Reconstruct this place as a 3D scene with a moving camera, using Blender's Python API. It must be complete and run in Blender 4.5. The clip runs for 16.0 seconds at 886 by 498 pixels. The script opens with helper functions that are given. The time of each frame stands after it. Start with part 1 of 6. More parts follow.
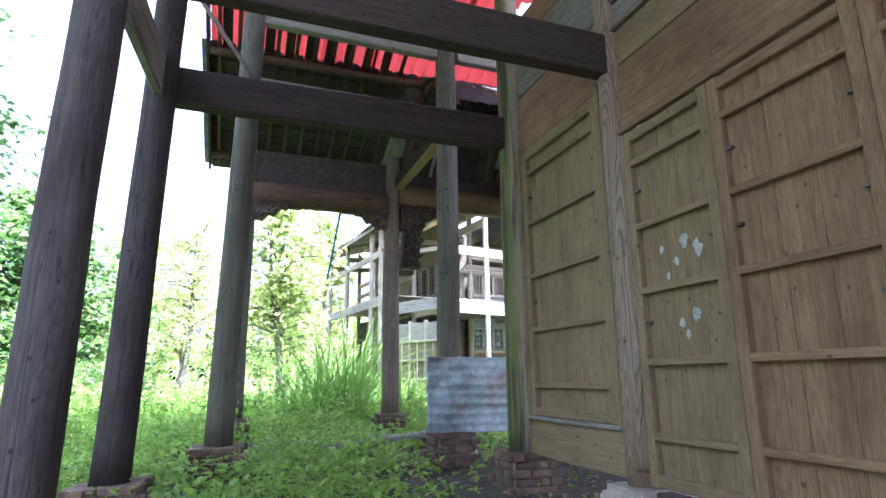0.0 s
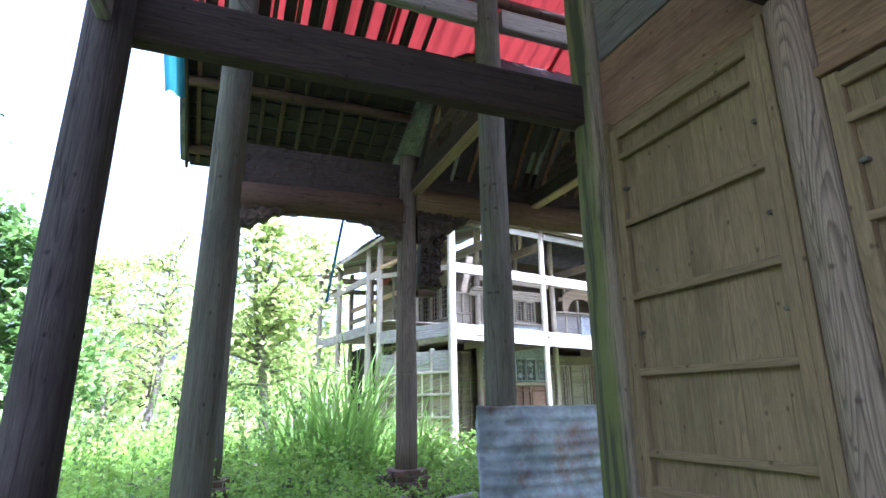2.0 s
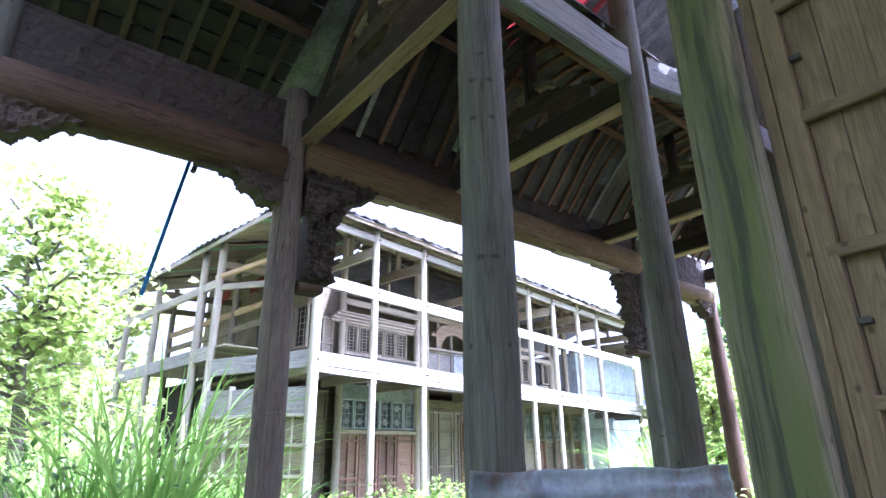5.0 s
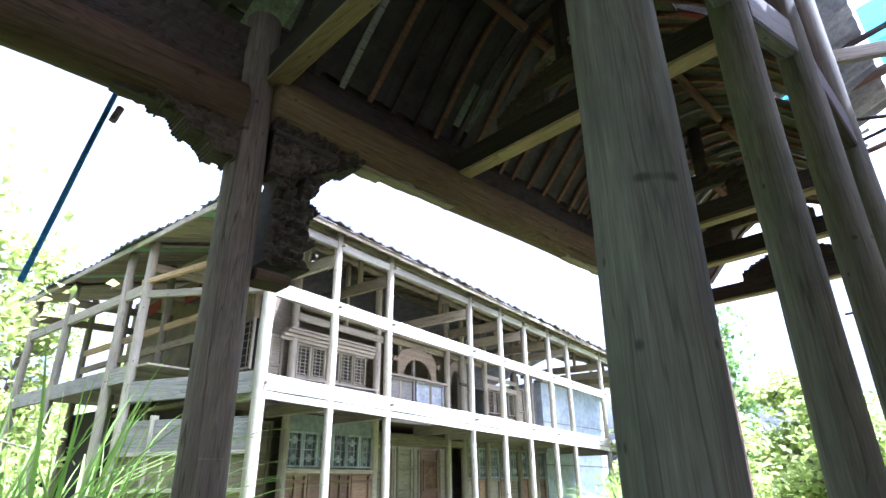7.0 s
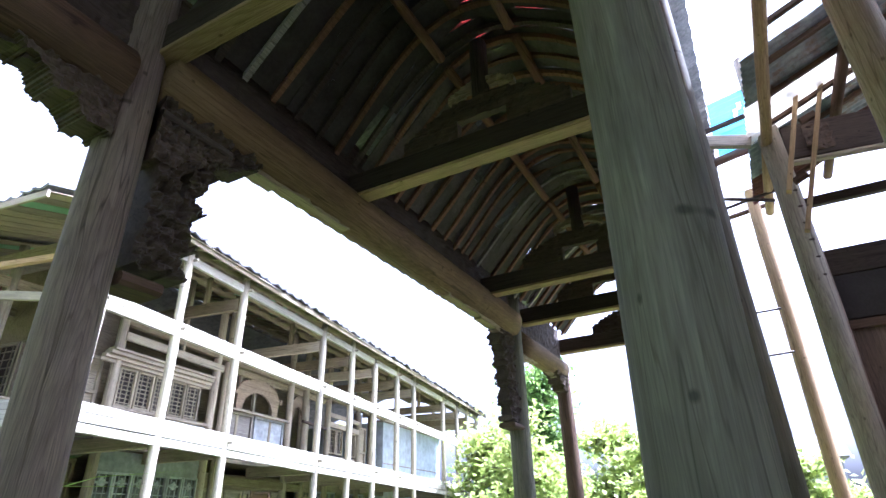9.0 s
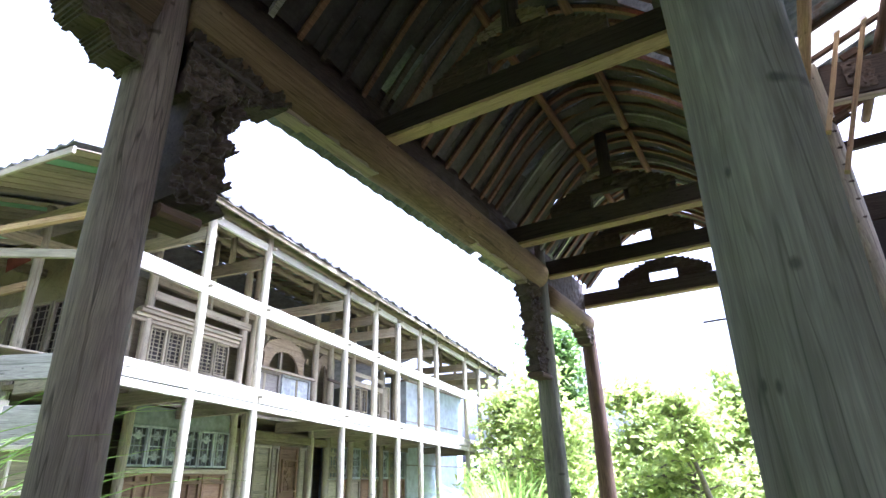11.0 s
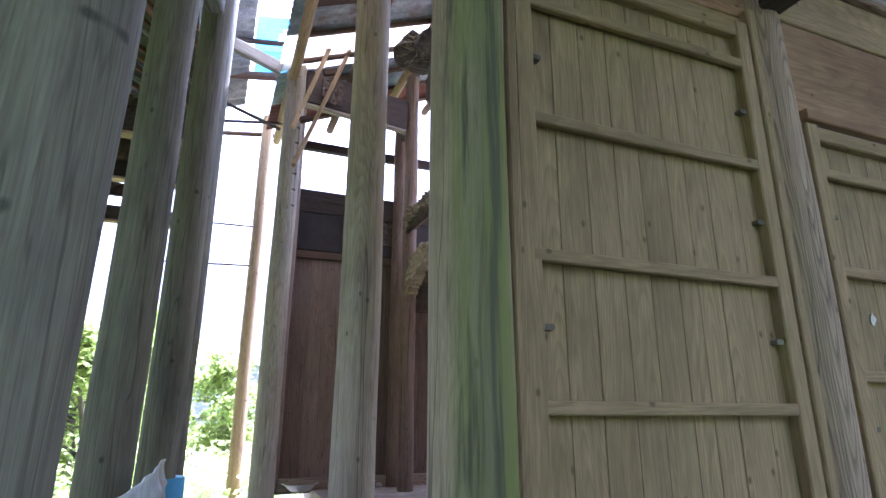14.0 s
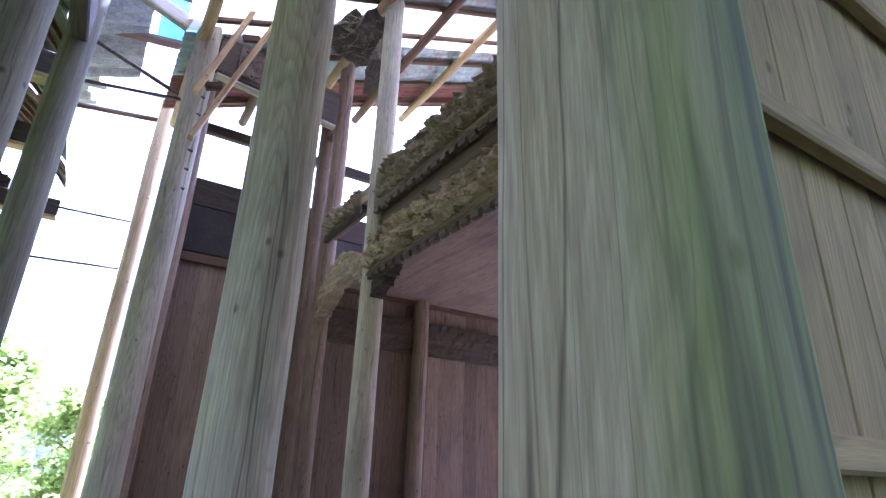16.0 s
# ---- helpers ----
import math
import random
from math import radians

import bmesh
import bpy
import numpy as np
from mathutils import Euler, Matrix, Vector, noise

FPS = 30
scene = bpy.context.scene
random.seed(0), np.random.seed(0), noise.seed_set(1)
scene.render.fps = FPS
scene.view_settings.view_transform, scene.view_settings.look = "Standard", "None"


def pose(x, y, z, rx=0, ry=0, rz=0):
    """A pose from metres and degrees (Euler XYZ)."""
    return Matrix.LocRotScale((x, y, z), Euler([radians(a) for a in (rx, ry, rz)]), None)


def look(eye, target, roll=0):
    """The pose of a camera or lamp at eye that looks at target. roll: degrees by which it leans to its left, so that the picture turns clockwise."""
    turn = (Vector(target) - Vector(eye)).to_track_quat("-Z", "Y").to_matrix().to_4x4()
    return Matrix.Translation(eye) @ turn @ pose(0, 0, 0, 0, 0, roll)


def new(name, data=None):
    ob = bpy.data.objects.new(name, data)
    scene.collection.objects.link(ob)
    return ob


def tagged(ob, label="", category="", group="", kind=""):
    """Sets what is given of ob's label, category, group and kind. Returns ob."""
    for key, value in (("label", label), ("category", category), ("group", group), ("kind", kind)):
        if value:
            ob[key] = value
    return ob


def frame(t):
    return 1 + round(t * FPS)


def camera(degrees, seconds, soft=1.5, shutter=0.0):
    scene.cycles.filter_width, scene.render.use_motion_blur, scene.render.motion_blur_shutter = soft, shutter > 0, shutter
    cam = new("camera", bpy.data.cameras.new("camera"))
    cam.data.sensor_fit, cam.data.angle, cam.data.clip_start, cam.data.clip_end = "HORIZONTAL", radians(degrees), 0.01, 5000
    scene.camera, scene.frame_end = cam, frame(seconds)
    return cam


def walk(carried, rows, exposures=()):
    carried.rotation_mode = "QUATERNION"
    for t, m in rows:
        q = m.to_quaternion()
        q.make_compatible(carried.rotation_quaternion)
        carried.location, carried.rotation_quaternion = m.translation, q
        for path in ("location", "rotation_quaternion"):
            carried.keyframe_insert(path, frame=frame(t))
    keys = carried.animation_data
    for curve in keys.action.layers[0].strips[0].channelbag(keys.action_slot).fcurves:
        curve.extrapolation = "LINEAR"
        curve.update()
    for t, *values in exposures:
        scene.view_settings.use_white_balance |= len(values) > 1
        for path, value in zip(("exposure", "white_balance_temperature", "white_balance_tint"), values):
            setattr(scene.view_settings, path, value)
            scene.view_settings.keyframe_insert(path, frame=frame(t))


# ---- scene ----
cam = camera(76.4, 16.0)
PATH = [
    (0, (-0.022, -0.121, 1.311), (0.637, 1.714, 1.757), -0.6),
    (0.5, (-0.038, 0.285, 1.316), (0.613, 2.127, 1.744), -0.7),
    (1, (-0.052, 0.706, 1.446), (0.597, 2.55, 1.865), -0.7),
    (1.5, (-0.061, 1.05, 1.515), (0.603, 2.882, 1.962), -0.8),
    (2, (-0.055, 1.463, 1.552), (0.658, 3.256, 2.08), -0.8),
    (2.5, (-0.074, 1.846, 1.57), (0.677, 3.603, 2.161), -0.7),
    (3, (-0.008, 2.264, 1.579), (0.845, 3.967, 2.189), -0.9),
    (3.5, (0.031, 2.628, 1.572), (0.939, 4.294, 2.205), -1.2),
    (4, (0.153, 3.032, 1.611), (1.159, 4.64, 2.245), -1.2),
    (4.5, (0.261, 3.445, 1.628), (1.372, 4.982, 2.263), -1.2),
    (4.7, (0.294, 3.612, 1.593), (1.436, 5.119, 2.246), -1.0),
    (7, (0.842, 5.139, 1.762), (2.142, 6.45, 2.531), -0.8),
    (7.5, (0.809, 5.412, 1.788), (2.137, 6.66, 2.612), -1.2),
    (8, (0.829, 5.604, 1.857), (2.265, 6.682, 2.739), -0.8),
    (8.5, (0.82, 5.631, 1.849), (2.363, 6.534, 2.745), -1.6),
    (8.7, (0.811, 5.595, 1.843), (2.378, 6.456, 2.737), -1.3),
    (10.8, (0.861, 5.778, 1.697), (2.491, 6.631, 2.482), -1.5),
    (11, (0.866, 5.778, 1.687), (2.465, 6.698, 2.458), -1.7),
    (11.5, (0.937, 5.752, 1.671), (2.453, 6.823, 2.414), -1.4),
    (12, (1.056, 5.608, 1.619), (2.547, 6.724, 2.346), -1.4),
    (12.5, (1.105, 5.45, 1.642), (2.771, 6.336, 2.304), -1.3),
    (13, (1.018, 5.449, 1.694), (2.929, 5.671, 2.243), -0.2),
    (13.5, (0.939, 5.412, 1.71), (2.839, 5.102, 2.25), 0.1),
    (14, (0.927, 5.358, 1.714), (2.711, 4.64, 2.265), 0.2),
    (14.5, (1.128, 5.276, 1.669), (2.822, 4.376, 2.234), 0.5),
    (15, (1.442, 5.194, 1.689), (3.097, 4.268, 2.327), 0.7),
    (15.5, (1.743, 5.103, 1.673), (3.363, 4.149, 2.355), 1.0),
    (16, (2.116, 5.069, 1.687), (3.699, 4.091, 2.419), 2.1),
]
EXPOSURE = [(0, 2.75, 4700, 29), (2, 2.5, 4600, 29), (4.7, 2.68, 4560, 35), (7, 2.31, 4800, 27), (11, 2.56, 4850, 27), (12, 2.15, 4850, 27), (12.6, 1.6, 5300, 30), (13.2, 1.25, 5200, 32), (13.6, 1.65, 5100, 32), (14.2, 3.22, 4550, 32), (16, 3.2, 4450, 34)]
walk(cam, [(t, look(eye, target, roll)) for t, eye, target, roll in PATH], EXPOSURE)
import itertools

# ---------- world, sun ----------
wld = bpy.data.worlds.new("sky")
scene.world = wld
wld.use_nodes = True
wn = wld.node_tree
sky = wn.nodes.new("ShaderNodeTexSky")
sky.sky_type, sky.sun_disc = "NISHITA", False
SUN_DIR = Vector((0.25, -0.38, 0.89)).normalized()
sky.sun_elevation = math.asin(SUN_DIR.z)
sky.sun_rotation = math.atan2(SUN_DIR.x, SUN_DIR.y)
sky.dust_density = 10.0
haze = wn.nodes.new("ShaderNodeHueSaturation")
haze.inputs["Saturation"].default_value = 0.10
haze.inputs["Value"].default_value = 1.15
wn.links.new(sky.outputs[0], haze.inputs["Color"])
wn.links.new(haze.outputs[0], wn.nodes["Background"].inputs[0])
wn.nodes["Background"].inputs[1].default_value = 0.15
sun = new("sun", bpy.data.lights.new("sun", "SUN"))
sun.data.energy, sun.data.angle, sun.data.color = 5.0, radians(0.6), (1.0, 0.95, 0.85)
sun.matrix_basis = look((0, 0, 30), Vector((0, 0, 30)) - SUN_DIR)

# ---------- materials ----------
def nodes_of(name):
    m = bpy.data.materials.new(name)
    m.use_nodes = True
    nt = m.node_tree
    return m, nt, nt.nodes["Principled BSDF"]


def ramp(nt, fac, stops):
    r = nt.nodes.new("ShaderNodeValToRGB")
    el = r.color_ramp.elements
    while len(el) < len(stops):
        el.new(0.5)
    for e, (p, c) in zip(el, stops):
        e.position, e.color = p, (*c, 1)
    nt.links.new(fac, r.inputs[0])
    return r.outputs[0]


def mixc(nt, a, b, fac, mode="MIX"):
    n = nt.nodes.new("ShaderNodeMix")
    n.data_type, n.blend_type = "RGBA", mode
    for sock, v in ((n.inputs[0], fac), (n.inputs[6], a), (n.inputs[7], b)):
        if isinstance(v, (int, float)):
            sock.default_value = v
        elif isinstance(v, tuple):
            sock.default_value = (*v, 1)
        else:
            nt.links.new(v, sock)
    return n.outputs[2]


def tex(nt, kind, vec, scale, **kw):
    n = nt.nodes.new(kind)
    nt.links.new(vec, n.inputs["Vector"])
    n.inputs["Scale"].default_value = scale
    for k, v in kw.items():
        n.inputs[k].default_value = v
    return n


def coords(nt, scale=(1, 1, 1), jitter=True):
    """Object coordinates, shifted by each object's own random number."""
    tc = nt.nodes.new("ShaderNodeTexCoord")
    mp = nt.nodes.new("ShaderNodeMapping")
    mp.inputs["Scale"].default_value = scale
    nt.links.new(tc.outputs["Object"], mp.inputs[0])
    if not jitter:
        return mp.outputs[0]
    info = nt.nodes.new("ShaderNodeObjectInfo")
    mul = nt.nodes.new("ShaderNodeMath")
    mul.operation = "MULTIPLY"
    mul.inputs[1].default_value = 37.0
    nt.links.new(info.outputs["Random"], mul.inputs[0])
    add = nt.nodes.new("ShaderNodeVectorMath")
    add.operation = "ADD"
    nt.links.new(mp.outputs[0], add.inputs[0])
    nt.links.new(mul.outputs[0], add.inputs[1])
    return add.outputs[0]


def bump(nt, bsdf, height, strength=0.4, dist=0.01):
    b = nt.nodes.new("ShaderNodeBump")
    b.inputs["Strength"].default_value, b.inputs["Distance"].default_value = strength, dist
    nt.links.new(height, b.inputs["Height"])
    nt.links.new(b.outputs[0], bsdf.inputs["Normal"])


def wood(name, dark, light, stain=(0.05, 0.045, 0.04), moss=None, stain_amt=0.5, rough=0.8, vary=0.35, knots=0.7, grain=48.0, cracks=0.7, figure=0.3):
    """Weathered timber whose grain runs along the local x axis."""
    m, nt, bsdf = nodes_of(name)
    vec = coords(nt, (0.5, 1, 1))
    warp = tex(nt, "ShaderNodeTexNoise", vec, 2.5, Detail=3.0)
    add = nt.nodes.new("ShaderNodeVectorMath")
    add.operation = "MULTIPLY_ADD"
    add.inputs[1].default_value = (0.0, 0.035, 0.035)
    nt.links.new(warp.outputs["Color"], add.inputs[0])
    nt.links.new(vec, add.inputs[2])
    st = nt.nodes.new("ShaderNodeMapping")
    st.inputs["Scale"].default_value = (0.09, 1, 1)
    nt.links.new(add.outputs[0], st.inputs[0])
    g1 = tex(nt, "ShaderNodeTexNoise", st.outputs[0], grain, Detail=6.0, Roughness=0.7)
    g2 = tex(nt, "ShaderNodeTexNoise", st.outputs[0], grain * 5, Detail=3.0)
    col = ramp(nt, g1.outputs["Fac"], [(0.22, dark), (0.78, light)])
    col = mixc(nt, col, ramp(nt, g2.outputs["Fac"], [(0.3, (0.68, 0.68, 0.68)), (0.7, (1.12, 1.12, 1.12))]), 0.7, "MULTIPLY")
    # growth rings cut lengthwise: dark latewood lines that fade out
    fm = nt.nodes.new("ShaderNodeMapping")
    fm.inputs["Scale"].default_value = (0.12, 1, 1)
    nt.links.new(add.outputs[0], fm.inputs[0])
    fn = tex(nt, "ShaderNodeTexNoise", fm.outputs[0], 5.0, Detail=1.0)
    fk = nt.nodes.new("ShaderNodeMath")
    fk.operation = "MULTIPLY"
    fk.inputs[1].default_value = 46.0
    nt.links.new(fn.outputs["Fac"], fk.inputs[0])
    fr = nt.nodes.new("ShaderNodeMath")
    fr.operation = "FRACT"
    nt.links.new(fk.outputs[0], fr.inputs[0])
    ff = ramp(nt, fr.outputs[0], [(0.0, (0, 0, 0)), (0.12, (figure,) * 3), (0.6, (0, 0, 0))])
    col = mixc(nt, col, tuple(c * 0.45 for c in dark), ff)
    blot = tex(nt, "ShaderNodeTexNoise", vec, 2.2, Detail=5.0, Roughness=0.65)
    bf = ramp(nt, blot.outputs["Fac"], [(0.48, (0, 0, 0)), (0.75, (stain_amt,) * 3)])
    col = mixc(nt, col, stain, bf)
    kv = nt.nodes.new("ShaderNodeMapping")
    kv.inputs["Scale"].default_value = (9.0, 6.5, 1.0)
    sp = nt.nodes.new("ShaderNodeSeparateXYZ")
    nt.links.new(vec, sp.inputs[0])
    yz = nt.nodes.new("ShaderNodeMath")
    nt.links.new(sp.outputs[1], yz.inputs[0])
    nt.links.new(sp.outputs[2], yz.inputs[1])
    cb = nt.nodes.new("ShaderNodeCombineXYZ")
    nt.links.new(sp.outputs[0], cb.inputs[0])
    nt.links.new(yz.outputs[0], cb.inputs[1])
    nt.links.new(cb.outputs[0], kv.inputs[0])
    kn = tex(nt, "ShaderNodeTexVoronoi", kv.outputs[0], 1.15)
    kn.voronoi_dimensions = "2D"
    kf = ramp(nt, kn.outputs["Distance"], [(0.035, (knots,) * 3), (0.09, (0, 0, 0))])
    pick = nt.nodes.new("ShaderNodeSeparateColor")
    nt.links.new(kn.outputs["Color"], pick.inputs[0])
    kf = mixc(nt, kf, ramp(nt, pick.outputs[0], [(0.72, (0, 0, 0)), (0.74, (1, 1, 1))]), 1.0, "MULTIPLY")
    col = mixc(nt, col, tuple(c * 0.3 for c in dark), kf)
    ck = nt.nodes.new("ShaderNodeMapping")
    ck.inputs["Scale"].default_value = (0.05, 1, 1)
    nt.links.new(add.outputs[0], ck.inputs[0])
    c1 = tex(nt, "ShaderNodeTexNoise", ck.outputs[0], 9.0, Detail=2.0)
    cf = ramp(nt, c1.outputs["Fac"], [(0.493, (0, 0, 0)), (0.499, (cracks,) * 3), (0.501, (cracks,) * 3), (0.507, (0, 0, 0))])
    col = mixc(nt, col, tuple(c * 0.2 for c in dark), cf)
    c2 = tex(nt, "ShaderNodeTexNoise", ck.outputs[0], 26.0, Detail=1.0)
    cf2 = ramp(nt, c2.outputs["Fac"], [(0.488, (0, 0, 0)), (0.497, (cracks * 0.7,) * 3), (0.503, (cracks * 0.7,) * 3), (0.512, (0, 0, 0))])
    col = mixc(nt, col, tuple(c * 0.35 for c in dark), cf2)
    if moss:
        mv = nt.nodes.new("ShaderNodeMapping")
        mv.inputs["Scale"].default_value = (0.18, 1, 1)
        nt.links.new(vec, mv.inputs[0])
        mo = tex(nt, "ShaderNodeTexNoise", mv.outputs[0], 7.0, Detail=5.0, Roughness=0.6)
        tc = nt.nodes.new("ShaderNodeTexCoord")
        dot = nt.nodes.new("ShaderNodeVectorMath")
        dot.operation = "DOT_PRODUCT"
        dot.inputs[1].default_value = (0, -8.2, -1.2)
        nt.links.new(tc.outputs["Object"], dot.inputs[0])
        col = mixc(nt, col, (0.10, 0.095, 0.058), ramp(nt, dot.outputs["Value"], [(0.75, (0, 0, 0)), (1.02, (0.75,) * 3)]))
        mf = ramp(nt, mo.outputs["Fac"], [(0.36, (0.2,) * 3), (0.56, (0.9,) * 3)])
        col = mixc(nt, col, moss, mixc(nt, mf, ramp(nt, dot.outputs["Value"], [(0.4, (0, 0, 0)), (0.72, (1, 1, 1))]), 1.0, "MULTIPLY"))
        sv = nt.nodes.new("ShaderNodeMapping")
        sv.inputs["Scale"].default_value = (0.10, 1, 1)
        nt.links.new(add.outputs[0], sv.inputs[0])
        so = tex(nt, "ShaderNodeTexNoise", sv.outputs[0], 17.0, Detail=4.0, Roughness=0.6)
        sf = mixc(nt, ramp(nt, so.outputs["Fac"], [(0.49, (0, 0, 0)), (0.6, (0.8,) * 3)]), ramp(nt, dot.outputs["Value"], [(0.1, (0, 0, 0)), (0.5, (1, 1, 1))]), 1.0, "MULTIPLY")
        col = mixc(nt, col, (0.06, 0.062, 0.042), sf)
    info = nt.nodes.new("ShaderNodeObjectInfo")
    col = mixc(nt, col, ramp(nt, info.outputs["Random"], [(0.0, (1 - vary,) * 3), (1.0, (1 + vary * 0.5,) * 3)]), 1.0, "MULTIPLY")
    nt.links.new(col, bsdf.inputs["Base Color"])
    bsdf.inputs["Roughness"].default_value = rough
    bsdf.inputs["Specular IOR Level"].default_value = 0.25
    bump(nt, bsdf, g1.outputs["Fac"], 0.28, 0.005)
    return m


def mottled(name, a, b, scale=3.0, rough=0.9, fine=40.0, bump_amt=0.3, metal=0.0, vary=0.3, stain=None, amt=0.6):
    m, nt, bsdf = nodes_of(name)
    vec = coords(nt)
    n1 = tex(nt, "ShaderNodeTexNoise", vec, scale, Detail=6.0, Roughness=0.65)
    n2 = tex(nt, "ShaderNodeTexNoise", vec, fine, Detail=4.0)
    col = ramp(nt, n1.outputs["Fac"], [(0.32, a), (0.68, b)])
    col = mixc(nt, col, ramp(nt, n2.outputs["Fac"], [(0.3, (0.65,) * 3), (0.7, (1.15,) * 3)]), 0.7, "MULTIPLY")
    if stain:
        n3 = tex(nt, "ShaderNodeTexNoise", vec, scale * 0.6, Detail=8.0, Roughness=0.75)
        col = mixc(nt, col, stain, ramp(nt, n3.outputs["Fac"], [(0.5, (0, 0, 0)), (0.66, (amt,) * 3)]))
    info = nt.nodes.new("ShaderNodeObjectInfo")
    col = mixc(nt, col, ramp(nt, info.outputs["Random"], [(0.0, (1 - vary,) * 3), (1.0, (1 + vary * 0.5,) * 3)]), 1.0, "MULTIPLY")
    nt.links.new(col, bsdf.inputs["Base Color"])
    bsdf.inputs["Roughness"].default_value, bsdf.inputs["Metallic"].default_value = rough, metal
    bump(nt, bsdf, n2.outputs["Fac"], bump_amt, 0.01)
    return m


def sheer(name, a, b, trans=0.5, rough=0.5, scale=3.0):
    """Thin material that lets part of the light through: leaves, plastic roofing, tarpaulin."""
    m, nt, bsdf = nodes_of(name)
    geo = nt.nodes.new("ShaderNodeNewGeometry")
    vec = coords(nt)
    n1 = tex(nt, "ShaderNodeTexNoise", vec, scale, Detail=4.0)
    mx = nt.nodes.new("ShaderNodeMath")
    mx.operation = "MULTIPLY_ADD"
    mx.inputs[1].default_value = 0.5
    nt.links.new(geo.outputs["Random Per Island"], mx.inputs[0])
    hf = nt.nodes.new("ShaderNodeMath")
    hf.operation = "MULTIPLY"
    hf.inputs[1].default_value = 0.6
    nt.links.new(n1.outputs["Fac"], hf.inputs[0])
    nt.links.new(hf.outputs[0], mx.inputs[2])
    col = ramp(nt, mx.outputs[0], [(0.2, a), (0.75, b)])
    nt.links.new(col, bsdf.inputs["Base Color"])
    bsdf.inputs["Roughness"].default_value = rough
    tr = nt.nodes.new("ShaderNodeBsdfTranslucent")
    nt.links.new(col, tr.inputs["Color"])
    ms = nt.nodes.new("ShaderNodeMixShader")
    ms.inputs[0].default_value = trans
    nt.links.new(bsdf.outputs[0], ms.inputs[1])
    nt.links.new(tr.outputs[0], ms.inputs[2])
    nt.links.new(ms.outputs[0], nt.nodes["Material Output"].inputs[0])
    return m


W_POST = wood("post_wood", (0.10, 0.09, 0.063), (0.22, 0.203, 0.15), stain=(0.045, 0.046, 0.036), stain_amt=0.75, figure=0.15, cracks=0.5, grain=30.0)
W_CPOST = wood("brown_grey_post_wood", (0.11, 0.08, 0.06), (0.24, 0.185, 0.14), stain_amt=0.5)
W_MOSS = wood("mossy_post_wood", (0.37, 0.295, 0.185), (0.64, 0.535, 0.37), moss=(0.165, 0.188, 0.045), stain=(0.19, 0.165, 0.125), stain_amt=0.6, figure=0.2, grain=85.0)
W_TAN = wood("tan_post_wood", (0.31, 0.26, 0.19), (0.52, 0.455, 0.35), stain_amt=0.5)
W_RED = wood("reddish_post_wood", (0.21, 0.155, 0.105), (0.37, 0.29, 0.205), stain=(0.14, 0.07, 0.045), stain_amt=0.5, figure=0.75)
# post wood darkened in colour for two posts that stand against the light
W_BACKLIT = wood("backlit_post_wood", (0.045, 0.036, 0.034), (0.125, 0.105, 0.095), stain=(0.035, 0.02, 0.018), stain_amt=0.85)
W_PANEL = wood("panel_wood", (0.20, 0.14, 0.070), (0.345, 0.258, 0.137), stain=(0.12, 0.085, 0.045), stain_amt=0.6, vary=0.1, cracks=0.2)
W_PANEL2 = wood("tan_panel_wood", (0.20, 0.115, 0.058), (0.365, 0.235, 0.128), stain=(0.10, 0.055, 0.033), stain_amt=0.7, vary=0.12, cracks=0.2)
W_DARK = wood("dark_beam_wood", (0.038, 0.027, 0.022), (0.11, 0.08, 0.062), stain_amt=0.6)
# brown log wood with bounced sunlight put into a golden colour
W_BOUNCE = wood("bounce_lit_log_wood", (0.10, 0.06, 0.03), (0.25, 0.16, 0.082), stain=(0.05, 0.03, 0.018), stain_amt=0.6)
W_BROWN = wood("brown_log_wood", (0.068, 0.039, 0.024), (0.165, 0.10, 0.06), stain=(0.05, 0.03, 0.02), stain_amt=0.6)
W_YELLOW = wood("pale_yellow_wood", (0.34, 0.225, 0.11), (0.54, 0.385, 0.21), stain_amt=0.3)
W_GREY = wood("grey_beam_wood", (0.20, 0.18, 0.15), (0.42, 0.39, 0.34), stain_amt=0.4)
W_WHITE = wood("bleached_wood", (0.36, 0.33, 0.25), (0.60, 0.57, 0.46), stain=(0.17, 0.14, 0.09), stain_amt=0.7, vary=0.28)
W_BLEACH = wood("bleached_post_wood", (0.29, 0.25, 0.17), (0.50, 0.46, 0.34), stain=(0.15, 0.12, 0.08), stain_amt=0.6, vary=0.25)
W_HOUSE = wood("house_wall_wood", (0.25, 0.215, 0.145), (0.455, 0.405, 0.285), stain=(0.10, 0.08, 0.06), vary=0.3)
W_HB = wood("house_roof_wood", (0.20, 0.16, 0.095), (0.38, 0.32, 0.20), stain_amt=0.6)
W_INNER = wood("red_brown_wall_wood", (0.15, 0.10, 0.072), (0.295, 0.205, 0.148), stain_amt=0.5)
CARVED = wood("carved_wood", (0.055, 0.036, 0.027), (0.16, 0.115, 0.08), stain_amt=0.5, grain=12)
CARVED_PALE = wood("pale_carved_wood", (0.22, 0.165, 0.10), (0.42, 0.33, 0.215), stain=(0.12, 0.08, 0.05), grain=12)
BRICK = mottled("old_brick", (0.10, 0.06, 0.045), (0.23, 0.14, 0.10), 6, stain=(0.06, 0.07, 0.035), amt=0.85)
MORTAR = mottled("mortar", (0.25, 0.22, 0.18), (0.38, 0.35, 0.30), 8)
STONE = mottled("pale_stone", (0.32, 0.27, 0.22), (0.52, 0.46, 0.40), 4, stain=(0.20, 0.12, 0.09))
TIN = mottled("galvanised_tin", (0.22, 0.27, 0.29), (0.42, 0.47, 0.48), 4.0, rough=0.5, fine=18, metal=0.35, stain=(0.20, 0.12, 0.07), amt=0.95, bump_amt=0.15)
